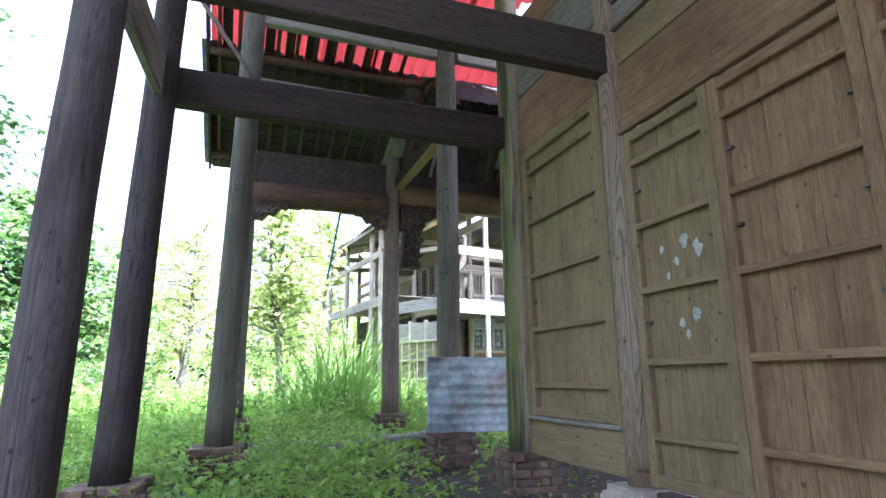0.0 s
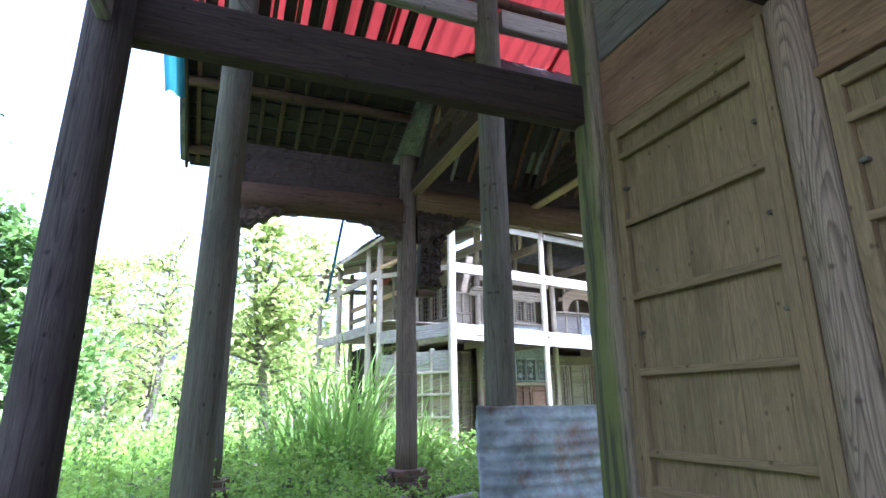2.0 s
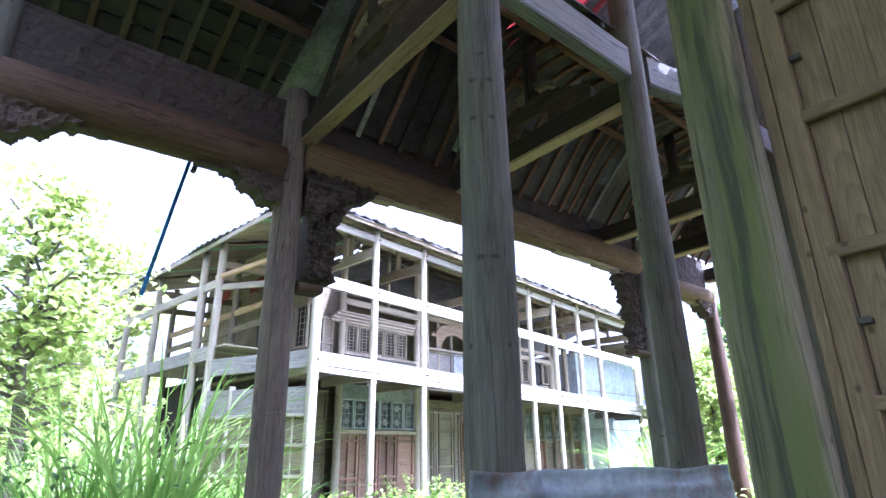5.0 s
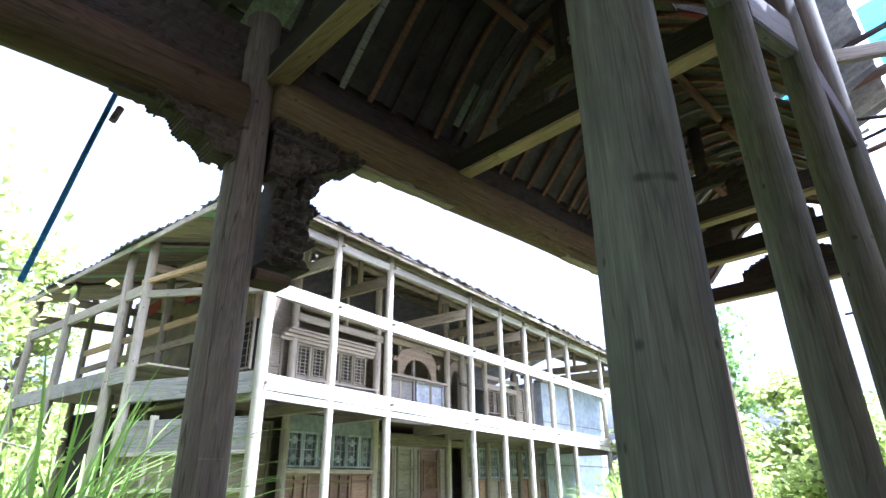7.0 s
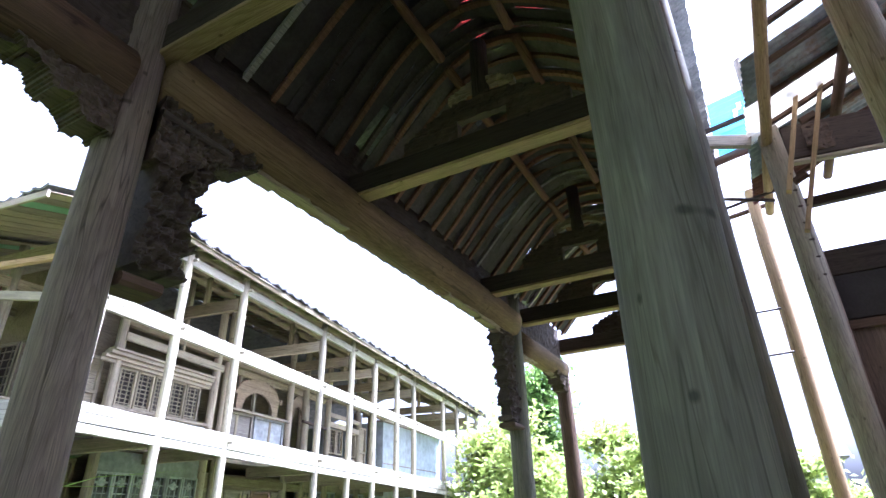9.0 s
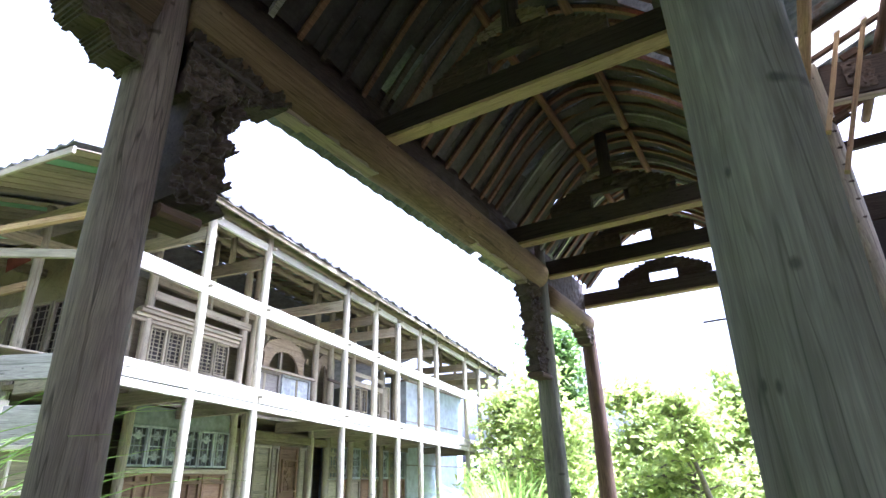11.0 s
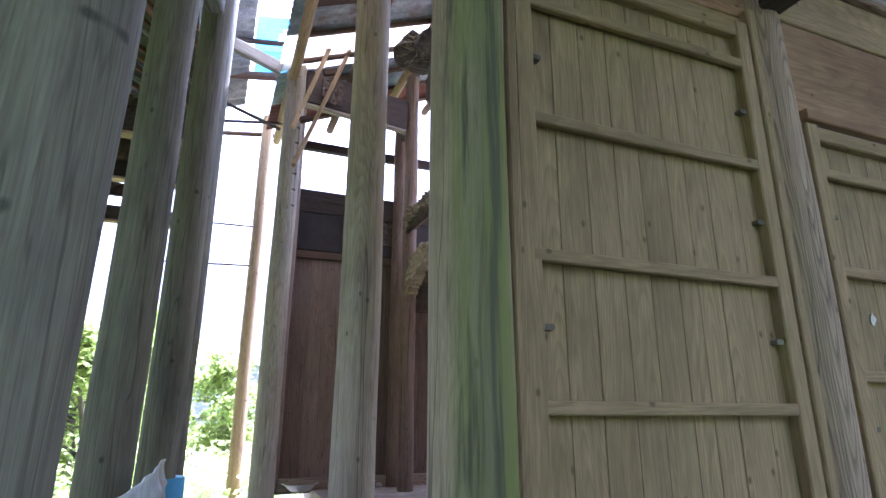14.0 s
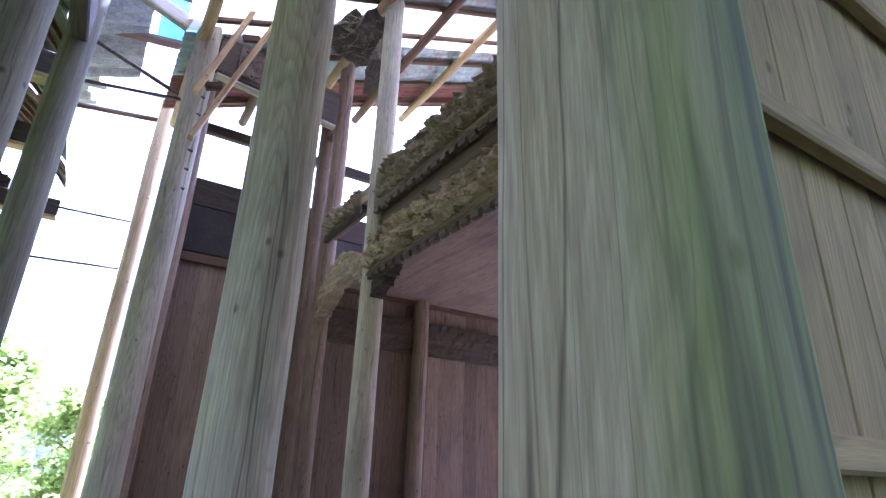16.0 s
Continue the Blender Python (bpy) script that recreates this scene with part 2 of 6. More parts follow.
TILE = mottled("grey_roof_tile", (0.10, 0.10, 0.10), (0.24, 0.23, 0.22), 5)
PLASTER = mottled("pale_blue_plaster", (0.48, 0.55, 0.60), (0.62, 0.68, 0.72), 0.8, fine=6, bump_amt=0.08, stain=(0.35, 0.38, 0.40), amt=0.4)
SOIL = mottled("leaf_litter_soil", (0.035, 0.028, 0.02), (0.11, 0.085, 0.06), 1.2, fine=30, bump_amt=0.8, stain=(0.05, 0.085, 0.025), amt=0.9)
BARK = mottled("bark", (0.10, 0.08, 0.06), (0.24, 0.20, 0.16), 5, bump_amt=0.6)
# near black: also stands in for shade in rooms and under the gallery roof
BLACK = mottled("dark_wood_and_shade", (0.022, 0.016, 0.014), (0.05, 0.039, 0.035), 3)
RED_PL = sheer("red_plastic_roofing", (0.20, 0.018, 0.018), (0.40, 0.05, 0.04), 0.13)
BLUE_PL = sheer("blue_plastic_sheet", (0.03, 0.20, 0.45), (0.12, 0.42, 0.64), 0.4)
TEAL_PL = sheer("teal_tarpaulin", (0.03, 0.14, 0.16), (0.07, 0.24, 0.27), 0.25)
PALE_PL = sheer("pale_plastic_sheet", (0.50, 0.56, 0.56), (0.70, 0.74, 0.72), 0.3)
GREEN_PL = sheer("green_roof_felt", (0.10, 0.26, 0.12), (0.22, 0.42, 0.22), 0.35)
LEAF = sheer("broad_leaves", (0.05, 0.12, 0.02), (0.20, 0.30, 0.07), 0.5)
# leaves with strong sunlight put into a paler, yellower colour
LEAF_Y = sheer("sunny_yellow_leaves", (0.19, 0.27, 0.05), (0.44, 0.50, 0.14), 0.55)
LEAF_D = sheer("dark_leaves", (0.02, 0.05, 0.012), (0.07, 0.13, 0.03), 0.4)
WEED = sheer("weed_leaves", (0.14, 0.27, 0.03), (0.38, 0.54, 0.08), 0.55)
GRASS = sheer("long_grass", (0.13, 0.25, 0.03), (0.34, 0.48, 0.10), 0.5)
DRY = sheer("fallen_leaves", (0.12, 0.08, 0.05), (0.32, 0.24, 0.15), 0.2)
PAPER = mottled("torn_paper", (0.40, 0.40, 0.36), (0.60, 0.60, 0.56), 10)
IRON = mottled("rusty_iron", (0.04, 0.03, 0.025), (0.10, 0.07, 0.05), 20, rough=0.6, metal=0.5)
ENAMEL = mottled("enamel", (0.55, 0.56, 0.55), (0.72, 0.73, 0.72), 10, rough=0.3)

# ---------- builders ----------
def world_of(ob):
    m = ob.matrix_basis.copy()
    while ob.parent:
        ob = ob.parent
        m = ob.matrix_basis @ m
    return m


def thing(name, at, label, category, group="", kind=""):
    ob = new(name)
    ob.empty_display_size = 0.1
    ob.matrix_basis = Matrix.Translation(at)
    return tagged(ob, label, category, group, kind)


def place(name, mesh, m, parent=None, label=""):
    """Link a mesh at the world pose m, under parent."""
    ob = new(name, mesh)
    if parent:
        ob.parent = parent
        ob.matrix_basis = world_of(parent).inverted() @ m
    else:
        ob.matrix_basis = m
    return tagged(ob, label)


def raw(name, verts, faces, mat, smooth=False):
    me = bpy.data.meshes.new(name)
    me.from_pydata([tuple(v) for v in verts], [], [tuple(f) for f in faces])
    me.materials.append(mat)
    if smooth:
        me.polygons.foreach_set("use_smooth", [True] * len(me.polygons))
    me.update()
    return me


def part(name, bm, material, parent, label="", m=None):
    me = bpy.data.meshes.new(name)
    bm.to_mesh(me)
    bm.free()
    me.materials.append(material)
    return place(name, me, m or Matrix(), parent, label)


def axis_pose(p0, p1, up=(0, 0, 1)):
    """Pose with its origin at p0 and its x axis towards p1."""
    x = (Vector(p1) - Vector(p0)).normalized()
    u = Vector(up)
    if abs(x.dot(u)) > 0.99:
        u = Vector((0, 1, 0))
    y = u.cross(x).normalized()
    z = x.cross(y)
    m = Matrix((x, y, z)).transposed().to_4x4()
    m.translation = Vector(p0)
    return m


def prism(name, length, section, mat, rings=2, wobble=0.0, bow=0.0, smooth=False, taper=1.0, seed=0, twist=0.0):
    """A bar along x with that cross-section, its surface and line slightly uneven."""
    n = len(section)
    vs, fs = [], []
    for i in range(rings):
        f = i / (rings - 1)
        k = 1 + (taper - 1) * f
        dy = bow * math.sin(f * math.pi) + wobble * noise.noise((f * length * 0.8, seed * 3.1, 0))
        dz = wobble * noise.noise((f * length * 0.8, seed * 3.1, 7))
        for j, (y, z) in enumerate(section):
            w = 1 + (wobble * 2.0 * noise.noise((f * length * 2.2, j * 0.9, seed * 1.7)) if wobble else 0)
            vs.append((f * length, y * k * w + dy, z * k * w + dz))
    for i in range(rings - 1):
        for j in range(n):
            a, b = i * n + j, i * n + (j + 1) % n
            fs.append((a, b, b + n, a + n))
    fs.append(tuple(reversed(range(n))))
    fs.append(tuple(range((rings - 1) * n, rings * n)))
    return raw(name, vs, fs, mat, smooth)


def rect(w, h, c=0.006):
    """Chamfered rectangle, w along y and h along z, about its middle."""
    a, b = w / 2, h / 2
    c = min(c, a * 0.6, b * 0.6)
    return [(-a + c, -b), (a - c, -b), (a, -b + c), (a, b - c), (a - c, b), (-a + c, b), (-a, b - c), (-a, -b + c)]


def circle(r, n=20, squash=1.0):
    return [(r * math.cos(2 * math.pi * j / n), squash * r * math.sin(2 * math.pi * j / n)) for j in range(n)]


SERIAL = itertools.count()


def bar(name, p0, p1, w, h, mat, parent=None, label="", c=0.006, rings=2, wobble=0.0, up=(0, 0, 1)):
    p0, p1 = Vector(p0), Vector(p1)
    me = prism(name, (p1 - p0).length, rect(w, h, c), mat, rings, wobble, seed=next(SERIAL))
    return place(name, me, axis_pose(p0, p1, up), parent, label)


def log(name, p0, p1, r, mat, parent=None, label="", wobble=0.012, taper=1.0, n=20, rings=None):
    p0, p1 = Vector(p0), Vector(p1)
    length = (p1 - p0).length
    me = prism(name, length, circle(r, n), mat, rings or max(3, int(length * 4)), wobble, smooth=True, taper=taper, seed=next(SERIAL))
    return place(name, me, axis_pose(p0, p1), parent, label)


def carving(name, outline_fn, lx, lz, thick, mat, m, parent=None, label="", n=(36, 18), depth=0.03, freq=22.0, seed=0):
    """A carved board in the local x-z plane: relief on both faces, edge given by outline_fn(u, v) -> inside or not."""
    nx, nz = n
    vs, fs, idx = [], [], {}
    inside = lambda i, k: outline_fn((i + 0.5) / nx, (k + 0.5) / nz)
    def vert(i, k, side):
        key = (i, k, side)
        if key not in idx:
            x, z = i / nx * lx, k / nz * lz
            d = noise.noise((x * freq, z * freq, seed)) + 0.6 * noise.noise((x * freq * 2.3, z * freq * 2.3, seed + 5))
            idx[key] = len(vs)
            vs.append((x, side * (thick / 2 + depth * max(-0.6, d)), z))
        return idx[key]
    for i in range(nx):
        for k in range(nz):
            if not inside(i, k):
                continue
            for s in (-1, 1):
                q = [vert(i, k, s), vert(i + 1, k, s), vert(i + 1, k + 1, s), vert(i, k + 1, s)]
                fs.append(q if s < 0 else q[::-1])
            for di, dk, a, b in ((-1, 0, (i, k), (i, k + 1)), (1, 0, (i + 1, k + 1), (i + 1, k)), (0, -1, (i + 1, k), (i, k)), (0, 1, (i, k + 1), (i + 1, k + 1))):
                ii, kk = i + di, k + dk
                if not (0 <= ii < nx and 0 <= kk < nz and inside(ii, kk)):
                    fs.append((vert(*a, -1), vert(*b, -1), vert(*b, 1), vert(*a, 1)))
    return place(name, raw(name, vs, fs, mat), m, parent, label)


def ground_z(x, y):
    s = min(1.0, max(0.0, (y - 0.5) / 7.5))
    far = min(1.0, max(0.0, (math.hypot(x - 3, y - 6) - 25) / 60))
    return 0.12 + 0.40 * s + 0.05 * noise.noise((x * 0.5, y * 0.5, 3)) + 0.02 * noise.noise((x * 2, y * 2, 9)) + 1.2 * far * noise.noise((x * 0.02, y * 0.02, 1))


# ---------- ground ----------
def ground():
    xs = np.concatenate([-np.geomspace(900, 14, 14), np.linspace(-12, 26, 96), np.geomspace(28, 900, 14)])
    ys = np.concatenate([-np.geomspace(900, 12, 14), np.linspace(-10, 26, 90), np.geomspace(28, 900, 14)])
    vs = [(x, y, ground_z(x, y)) for y in ys for x in xs]
    n = len(xs)
    fs = [(j * n + i, j * n + i + 1, (j + 1) * n + i + 1, (j + 1) * n + i) for j in range(len(ys) - 1) for i in range(n - 1)]
    ob = place("ground", raw("ground", vs, fs, SOIL, True), Matrix())
    tagged(ob, "bare soil with leaf litter and moss", "ground", kind="structure")


ground()

# ---------- post rows ----------
BR = {}


def brick_mesh():
    if "m" not in BR:
        bm = bmesh.new()
        bmesh.ops.create_cube(bm, size=1.0)
        for v in bm.verts:
            v.co = Vector((v.co.x * 0.21, v.co.y * 0.10, v.co.z * 0.058)) + 0.006 * noise.noise_vector(v.co * 9)
        bmesh.ops.bevel(bm, geom=bm.edges[:], offset=0.006, segments=1, affect="EDGES")
        me = bpy.data.meshes.new("brick")
        bm.to_mesh(me)
        bm.free()
        me.materials.append(BRICK)
        BR["m"] = me
    return BR["m"]


def brick_pedestal(x, y, top, half=0.2, seed=0):
    g = ground_z(x, y) - 0.08
    ob = thing("brick_pedestal", (x, y, g), "square pedestal of old red bricks, mossy, under a wooden post", "pedestal", "brick pedestals under the posts")
    bar("mortar_core", (x, y, g), (x, y, top - 0.012), half * 2 - 0.06, half * 2 - 0.06, MORTAR, ob)
    k, z = 0, top - 0.03
    rnd = random.Random(seed)
    while z > g:
        for side in range(4):
            for j in (-1, 1):
                off = j * 0.5 * half + (0.08 if (k + side) % 2 else -0.08) * 0.5
                p = Vector((off, -half + 0.05 + rnd.uniform(-0.012, 0.01), 0))
                p.rotate(Euler((0, 0, side * math.pi / 2)))
                place("brick", brick_mesh(), Matrix.Translation((x + p.x, y + p.y, z)) @ pose(0, 0, 0, 0, 0, 90 * side + rnd.uniform(-3, 3)) @ Matrix.Diagonal((half / 0.2 * 0.92, 1, 1, 1)), ob)
        z -= 0.068
        k += 1
    return ob


def wooden_post(x, y, z0, z1, r, mat, label, lean=(0, 0), taper=0.88):
    ob = thing("wooden_post", (x, y, z0), label, "post", "round timber posts")
    log("shaft", (x, y, z0), (x + lean[0], y + lean[1], z1), r, mat, ob, taper=taper, n=28)
    return ob


INNER, EAVE, CROSS = 5.65, 8.15, 4.66
GREY_POST = "round weathered grey-brown timber post with long cracks"
wooden_post(-0.92, 3.1, 0.35, 6.2, 0.135, W_BACKLIT, "round weathered timber post, coloured dark as seen against the light", (0.09, 0))
wooden_post(-0.81, 4.62, 0.62, 6.2, 0.13, W_BACKLIT, "round weathered timber post, coloured dark as seen against the light", (0.08, 0))
wooden_post(-0.14, INNER, 0.73, 5.75, 0.125, W_POST, GREY_POST, (0.06, 0))
wooden_post(2.13, 5.71, 0.77, 5.75, 0.132, W_POST, "round weathered grey timber post with a long dark crack")
wooden_post(3.69, 5.71, 0.77, 6.0, 0.108, W_POST, "slim dark weathered timber post")
wooden_post(4.4, 5.57, 0.77, 6.0, 0.1, W_POST, GREY_POST)
wooden_post(5.9, 5.57, 0.77, 6.0, 0.1, W_POST, GREY_POST)
wooden_post(-0.05, EAVE, 0.82, 4.6, 0.13, W_POST, "round brown timber post under the carved eave beam")
wooden_post(2.1, EAVE, 0.82, 4.75, 0.13, W_CPOST, "round brown timber post with carved brackets at its head")
wooden_post(7.42, EAVE, 0.82, 4.6, 0.13, W_POST, "round grey-brown timber post with a carved bracket at its head")
wooden_post(9.42, EAVE, 0.82, 3.9, 0.12, W_BROWN, "round brown timber post at the end of the gallery")
wooden_post(2.44, CROSS, 0.67, 6.2, 0.13, W_MOSS, "round pale timber post streaked green with moss")
wooden_post(2.52, 3.1, 0.62, 6.2, 0.12, W_RED, "round tan timber post with strong wavy grain")
wooden_post(3.72, 4.69, 0.6, 6.4, 0.108, W_TAN, "round grey timber post with a dark knot")
wooden_post(7.4, 4.75, 0.6, 7.0, 0.13, W_TAN, "tall tan timber post with a nailed brace")
wooden_post(10.1, 4.9, 0.5, 7.0, 0.10, W_YELLOW, "slim pale timber pole with rusty nails")
for i, (px, py, tp) in enumerate(((-0.14, INNER, 0.73), (2.13, 5.71, 0.77), (3.69, 5.71, 0.77), (4.4, 5.57, 0.77), (5.9, 5.57, 0.77), (-0.06, EAVE, 0.82), (2.1, EAVE, 0.82), (7.42, EAVE, 0.82), (9.42, EAVE, 0.82), (2.44, CROSS, 0.67), (-0.81, 4.62, 0.62))):
    brick_pedestal(px, py, tp, 0.2 if py == EAVE else 0.22, i)


def stone_base(x, y, top, r):
    g = ground_z(x, y) - 0.1
    ob = thing("stone_base", (x, y, g), "worn pale stone block under a timber post", "stone base", "stone bases")
    bm = bmesh.new()
    bmesh.ops.create_cube(bm, size=1.0)
    bmesh.ops.bevel(bm, geom=bm.edges[:], offset=0.12, segments=3, affect="EDGES")
    for v in bm.verts:
        v.co = Vector((v.co.x * r * 2, v.co.y * r * 2, (v.co.z + 0.5) * (top - g))) * (1 + 0.04 * noise.noise(v.co * 6))
    part("block", bm, STONE, ob, m=Matrix.Translation((x, y, g)))


stone_base(2.52, 3.1, 0.62, 0.24)
for q in ((4.4, 4.57), (7.3, 4.87), (-0.92, 3.1)):
    stone_base(*q, 0.6 if q[0] > 0 else 0.35, 0.2)


# ---------- beams ----------
def beam(name, p0, p1, w, h, mat, label, category="beam", group="timber beams", wobble=0.006):
    ob = thing(name, (Vector(p0) + Vector(p1)) / 2, label, category, group)
    bar("timber", p0, p1, w, h, mat, ob, c=0.012, rings=9, wobble=wobble)
    return ob


beam("cross_beam", (-0.78, 3.1, 3.68), (2.45, 3.1, 3.68), 0.13, 0.33, W_DARK, "dark sawn cross beam between two posts")
beam("cross_beam", (-0.74, CROSS, 3.70), (2.42, CROSS, 3.70), 0.13, 0.33, W_DARK, "dark sawn cross beam between two posts")
beam("tie_plank", (-0.86, 3.2, 3.72), (-0.77, 4.52, 3.72), 0.07, 0.36, W_GREY, "grey plank tie between two posts")
beam("tie_beam", (-0.08, INNER, 5.2), (2.0, 5.7, 5.2), 0.11, 0.22, W_GREY, "pale grey sawn tie beam under the roof")
beam("tie_beam", (2.27, 5.7, 5.2), (3.58, 5.7, 5.2), 0.11, 0.22, W_GREY, "pale grey sawn tie beam under the roof")
beam("tie_beam", (-0.05, INNER, 4.3), (2.0, 5.7, 4.3), 0.11, 0.26, W_GREY, "grey tie beam with pale lower edge")
beam("tie_beam", (2.27, 5.7, 4.3), (3.58, 5.7, 4.28), 0.11, 0.26, W_GREY, "pale grey tie beam with dark damp knots")
beam("tie_beam", (3.8, 5.68, 4.28), (4.3, 5.58, 4.28), 0.11, 0.26, W_GREY, "pale grey tie beam")
beam("tie_beam", (4.5, 5.57, 4.28), (5.8, 5.57, 4.28), 0.11, 0.26, W_DARK, "dark tie beam")


# ---------- eave beam, brackets ----------
def arched(u, v, rise=0.45):
    return v > rise * (1 - abs(2 * u - 1) ** 2.5)


def bracket_shape(u, v):
    """Stepped cloud bracket: deep at u = 0, running out at u = 1."""
    edge = 0.12 + 0.75 * u ** 1.3 + 0.07 * math.sin(u * 19)
    return v > edge


def pendant_shape(u, v):
    return abs(u - 0.5) < 0.42 + 0.08 * math.sin(v * 23) - 0.10 * (v < 0.12)


def eave_beam(x0, x1, z, r, label):
    ob = thing("eave_beam", ((x0 + x1) / 2, EAVE, z), label, "beam", "eave beams")
    # beyond the first bay the log's colour carries the sun bounce
    log("timber", (x0, EAVE, z), (x1, EAVE, z), r, W_BOUNCE if x0 > 1 else W_BROWN, ob, wobble=0.02, n=24)
    carving("carved_underside", lambda u, v: arched(u, v, 0.75), x1 - x0 - 0.24, 0.13, 0.10, CARVED_PALE if x0 > 1 else CARVED, Matrix.Translation((x0 + 0.12, EAVE, z - r - 0.09)), ob, n=(70, 5), depth=0.02, freq=24, seed=x0)
    carving("carved_frieze", lambda u, v: True, x1 - x0, 0.50, 0.10, W_DARK, Matrix.Translation((x0, EAVE + 0.02, z + r - 0.02)), ob, n=(60, 12), depth=0.018, freq=14, seed=x0 + 3)
    return ob


eave_beam(0.02, 2.0, 3.96, 0.18, "heavy brown log eave beam with carved underside")
eave_beam(2.2, 7.33, 4.12, 0.18, "long brown log eave beam with carved underside")
eave_beam(7.51, 9.34, 3.92, 0.15, "curved brown eave beam at the end of the gallery")


def cloud_bracket(x, side, z=3.84, ln=0.5):
    ob = thing("carved_bracket", (x, EAVE, z), "dark carved cloud bracket under the eave beam", "bracket", "cloud brackets")
    m = Matrix.Translation((x, EAVE, z - 0.33)) @ Matrix.Diagonal((side, 1, 1, 1))
    carving("board", bracket_shape, ln, 0.36, 0.2, CARVED, m, ob, n=(40, 28), depth=0.03, freq=18, seed=x)
    bar("top_plate", (x, EAVE, z + 0.02), (x + side * ln * 0.95, EAVE, z + 0.02), 0.24, 0.045, W_DARK, ob, c=0.01)


for bx, s in ((0.05, 1), (2.0, -1), (2.22, 1), (9.32, -1)):
    cloud_bracket(bx, s)


def hanging_bracket(x, label):
    """Openwork bracket that leans out from the head of a post to the eave."""
    ob = thing("carved_strut", (x, EAVE + 0.1, 2.75), label, "bracket", "carved struts")
    # the strut fans out towards the eave at right angles to the beam and along it
    m = Matrix.Translation((x + 0.12, EAVE + 0.02, 2.92))
    def shape(u, v):
        lo = 0.02 + 0.10 * v if v < 0.75 else 0.0
        w = 0.36 + 0.11 * v + 2.5 * max(0.0, v - 0.68) ** 1.35 + 0.03 * math.sin(v * 31) + 0.02 * math.sin(v * 57)
        hole = noise.noise((u * 9, v * 11, x)) > 0.44
        return lo < u < w and v > 0.05 and not hole
    carving("fretwork", shape, 0.84, 1.06, 0.22, CARVED, m, ob, n=(60, 74), depth=0.06, freq=15, seed=x + 2)
    bar("foot", (x + 0.12, EAVE, 2.90), (x + 0.34, EAVE, 2.90), 0.2, 0.07, W_BROWN, ob, c=0.02)


hanging_bracket(2.1, "dark openwork carved strut at the head of a post")


def hanging_bracket_left(x, label):
    ob = thing("carved_strut", (x, EAVE + 0.1, 2.7), label, "bracket", "carved struts")
    m = Matrix.Translation((x - 0.12, EAVE + 0.02, 2.83)) @ Matrix.Diagonal((-1, 1, 1, 1))
    def shape(u, v):
        w = 0.45 + 0.4 * v ** 2.2 + 0.06 * math.sin(v * 31)
        hole = noise.noise((u * 6, v * 10, x)) > 0.42
        return u < w and v > 0.04 and not hole
    carving("fretwork", shape, 0.55, 1.1, 0.16, CARVED, m, ob, n=(30, 56), depth=0.05, freq=16, seed=x + 2)
    bar("foot", (x - 0.40, EAVE, 2.82), (x - 0.1, EAVE, 2.82), 0.2, 0.06, W_BROWN, ob, c=0.02)


hanging_bracket_left(7.42, "grey-brown openwork carved strut at the head of a post")


# ---------- vaulted ceiling ribs between the cross ties ----------
Y_IN, Y_OUT = INNER + 0.08, EAVE - 0.1


def arch_z(f):
    return 4.36 + 1.04 * math.sin(math.pi * min(1, max(0, 0.06 + 0.88 * f))) ** (1.25 if f < 0.5 else 0.9)


def gallery_tie(x, mat=W_DARK, hump=True):
    ob = thing("gallery_tie", (x, 6.8, 4.1), "dark carved tie beam with a pale yellow lower edge", "beam", "gallery ties")
    bar("beam", (x, Y_IN, 4.32), (x, Y_OUT + 0.1, 4.32), 0.11, 0.20, mat, ob, c=0.01, rings=7, wobble=0.006)
    bar("lower_edge", (x, Y_IN, 4.205), (x, Y_OUT + 0.1, 4.205), 0.13, 0.03, W_YELLOW, ob, "pale yellow sawn edge", c=0.004)
    m = Matrix.Translation((x, Y_IN + 0.5, 4.40)) @ pose(0, 0, 0, 0, 0, 90)
    carving("carved_crest", lambda u, v: v < 0.35 + 0.55 * math.sin(math.pi * u) and not (0.36 < u < 0.64 and v < 0.45), 1.35, 0.42, 0.07, CARVED, m, ob, n=(40, 14), depth=0.022, freq=18, seed=x)
    if hump:
        carving("arched_crest", lambda u, v: 0.5 * math.sin(math.pi * u) < v < 0.35 + 0.62 * math.sin(math.pi * u), 0.55, 0.16, 0.06, CARVED_PALE, Matrix.Translation((x, Y_IN + 0.9, 4.78)) @ pose(0, 0, 0, 0, 0, 90), ob, "pale arched carved crest", n=(24, 10), depth=0.015, freq=24, seed=x + 1)
        log("king_stub", (x, Y_IN + 1.18, 4.76), (x, Y_IN + 1.18, 5.31), 0.07, W_DARK, ob, n=10, rings=3)
    return ob


TIES = (2.18, 3.95, 6.5, 7.75, 9.45)
for tx in TIES:
    gallery_tie(tx)


def rib(x, f0, f1, mat, seed):
    """One bent ceiling rib, a flat batten that follows the vault."""
    n, vs, fs = 16, [], []
    rnd = random.Random(seed)
    dz = rnd.uniform(-0.02, 0.02)
    w, h = 0.042, 0.024
    for i in range(n + 1):
        f = f0 + (f1 - f0) * i / n
        y = Y_OUT + (Y_IN - Y_OUT) * f
        z = arch_z(f) + dz
        for a, b in ((-w / 2, -h), (w / 2, -h), (w / 2, h), (-w / 2, h)):
            vs.append((x + a + 0.02 * math.sin(i * 0.4 + seed), y, z + b))
    for i in range(n):
        for j in range(4):
            a, b = i * 4 + j, i * 4 + (j + 1) % 4
            fs.append((a, b, b + 4, a + 4))
    fs += [(3, 2, 1, 0), (n * 4, n * 4 + 1, n * 4 + 2, n * 4 + 3)]
    return raw("rib", vs, fs, mat)


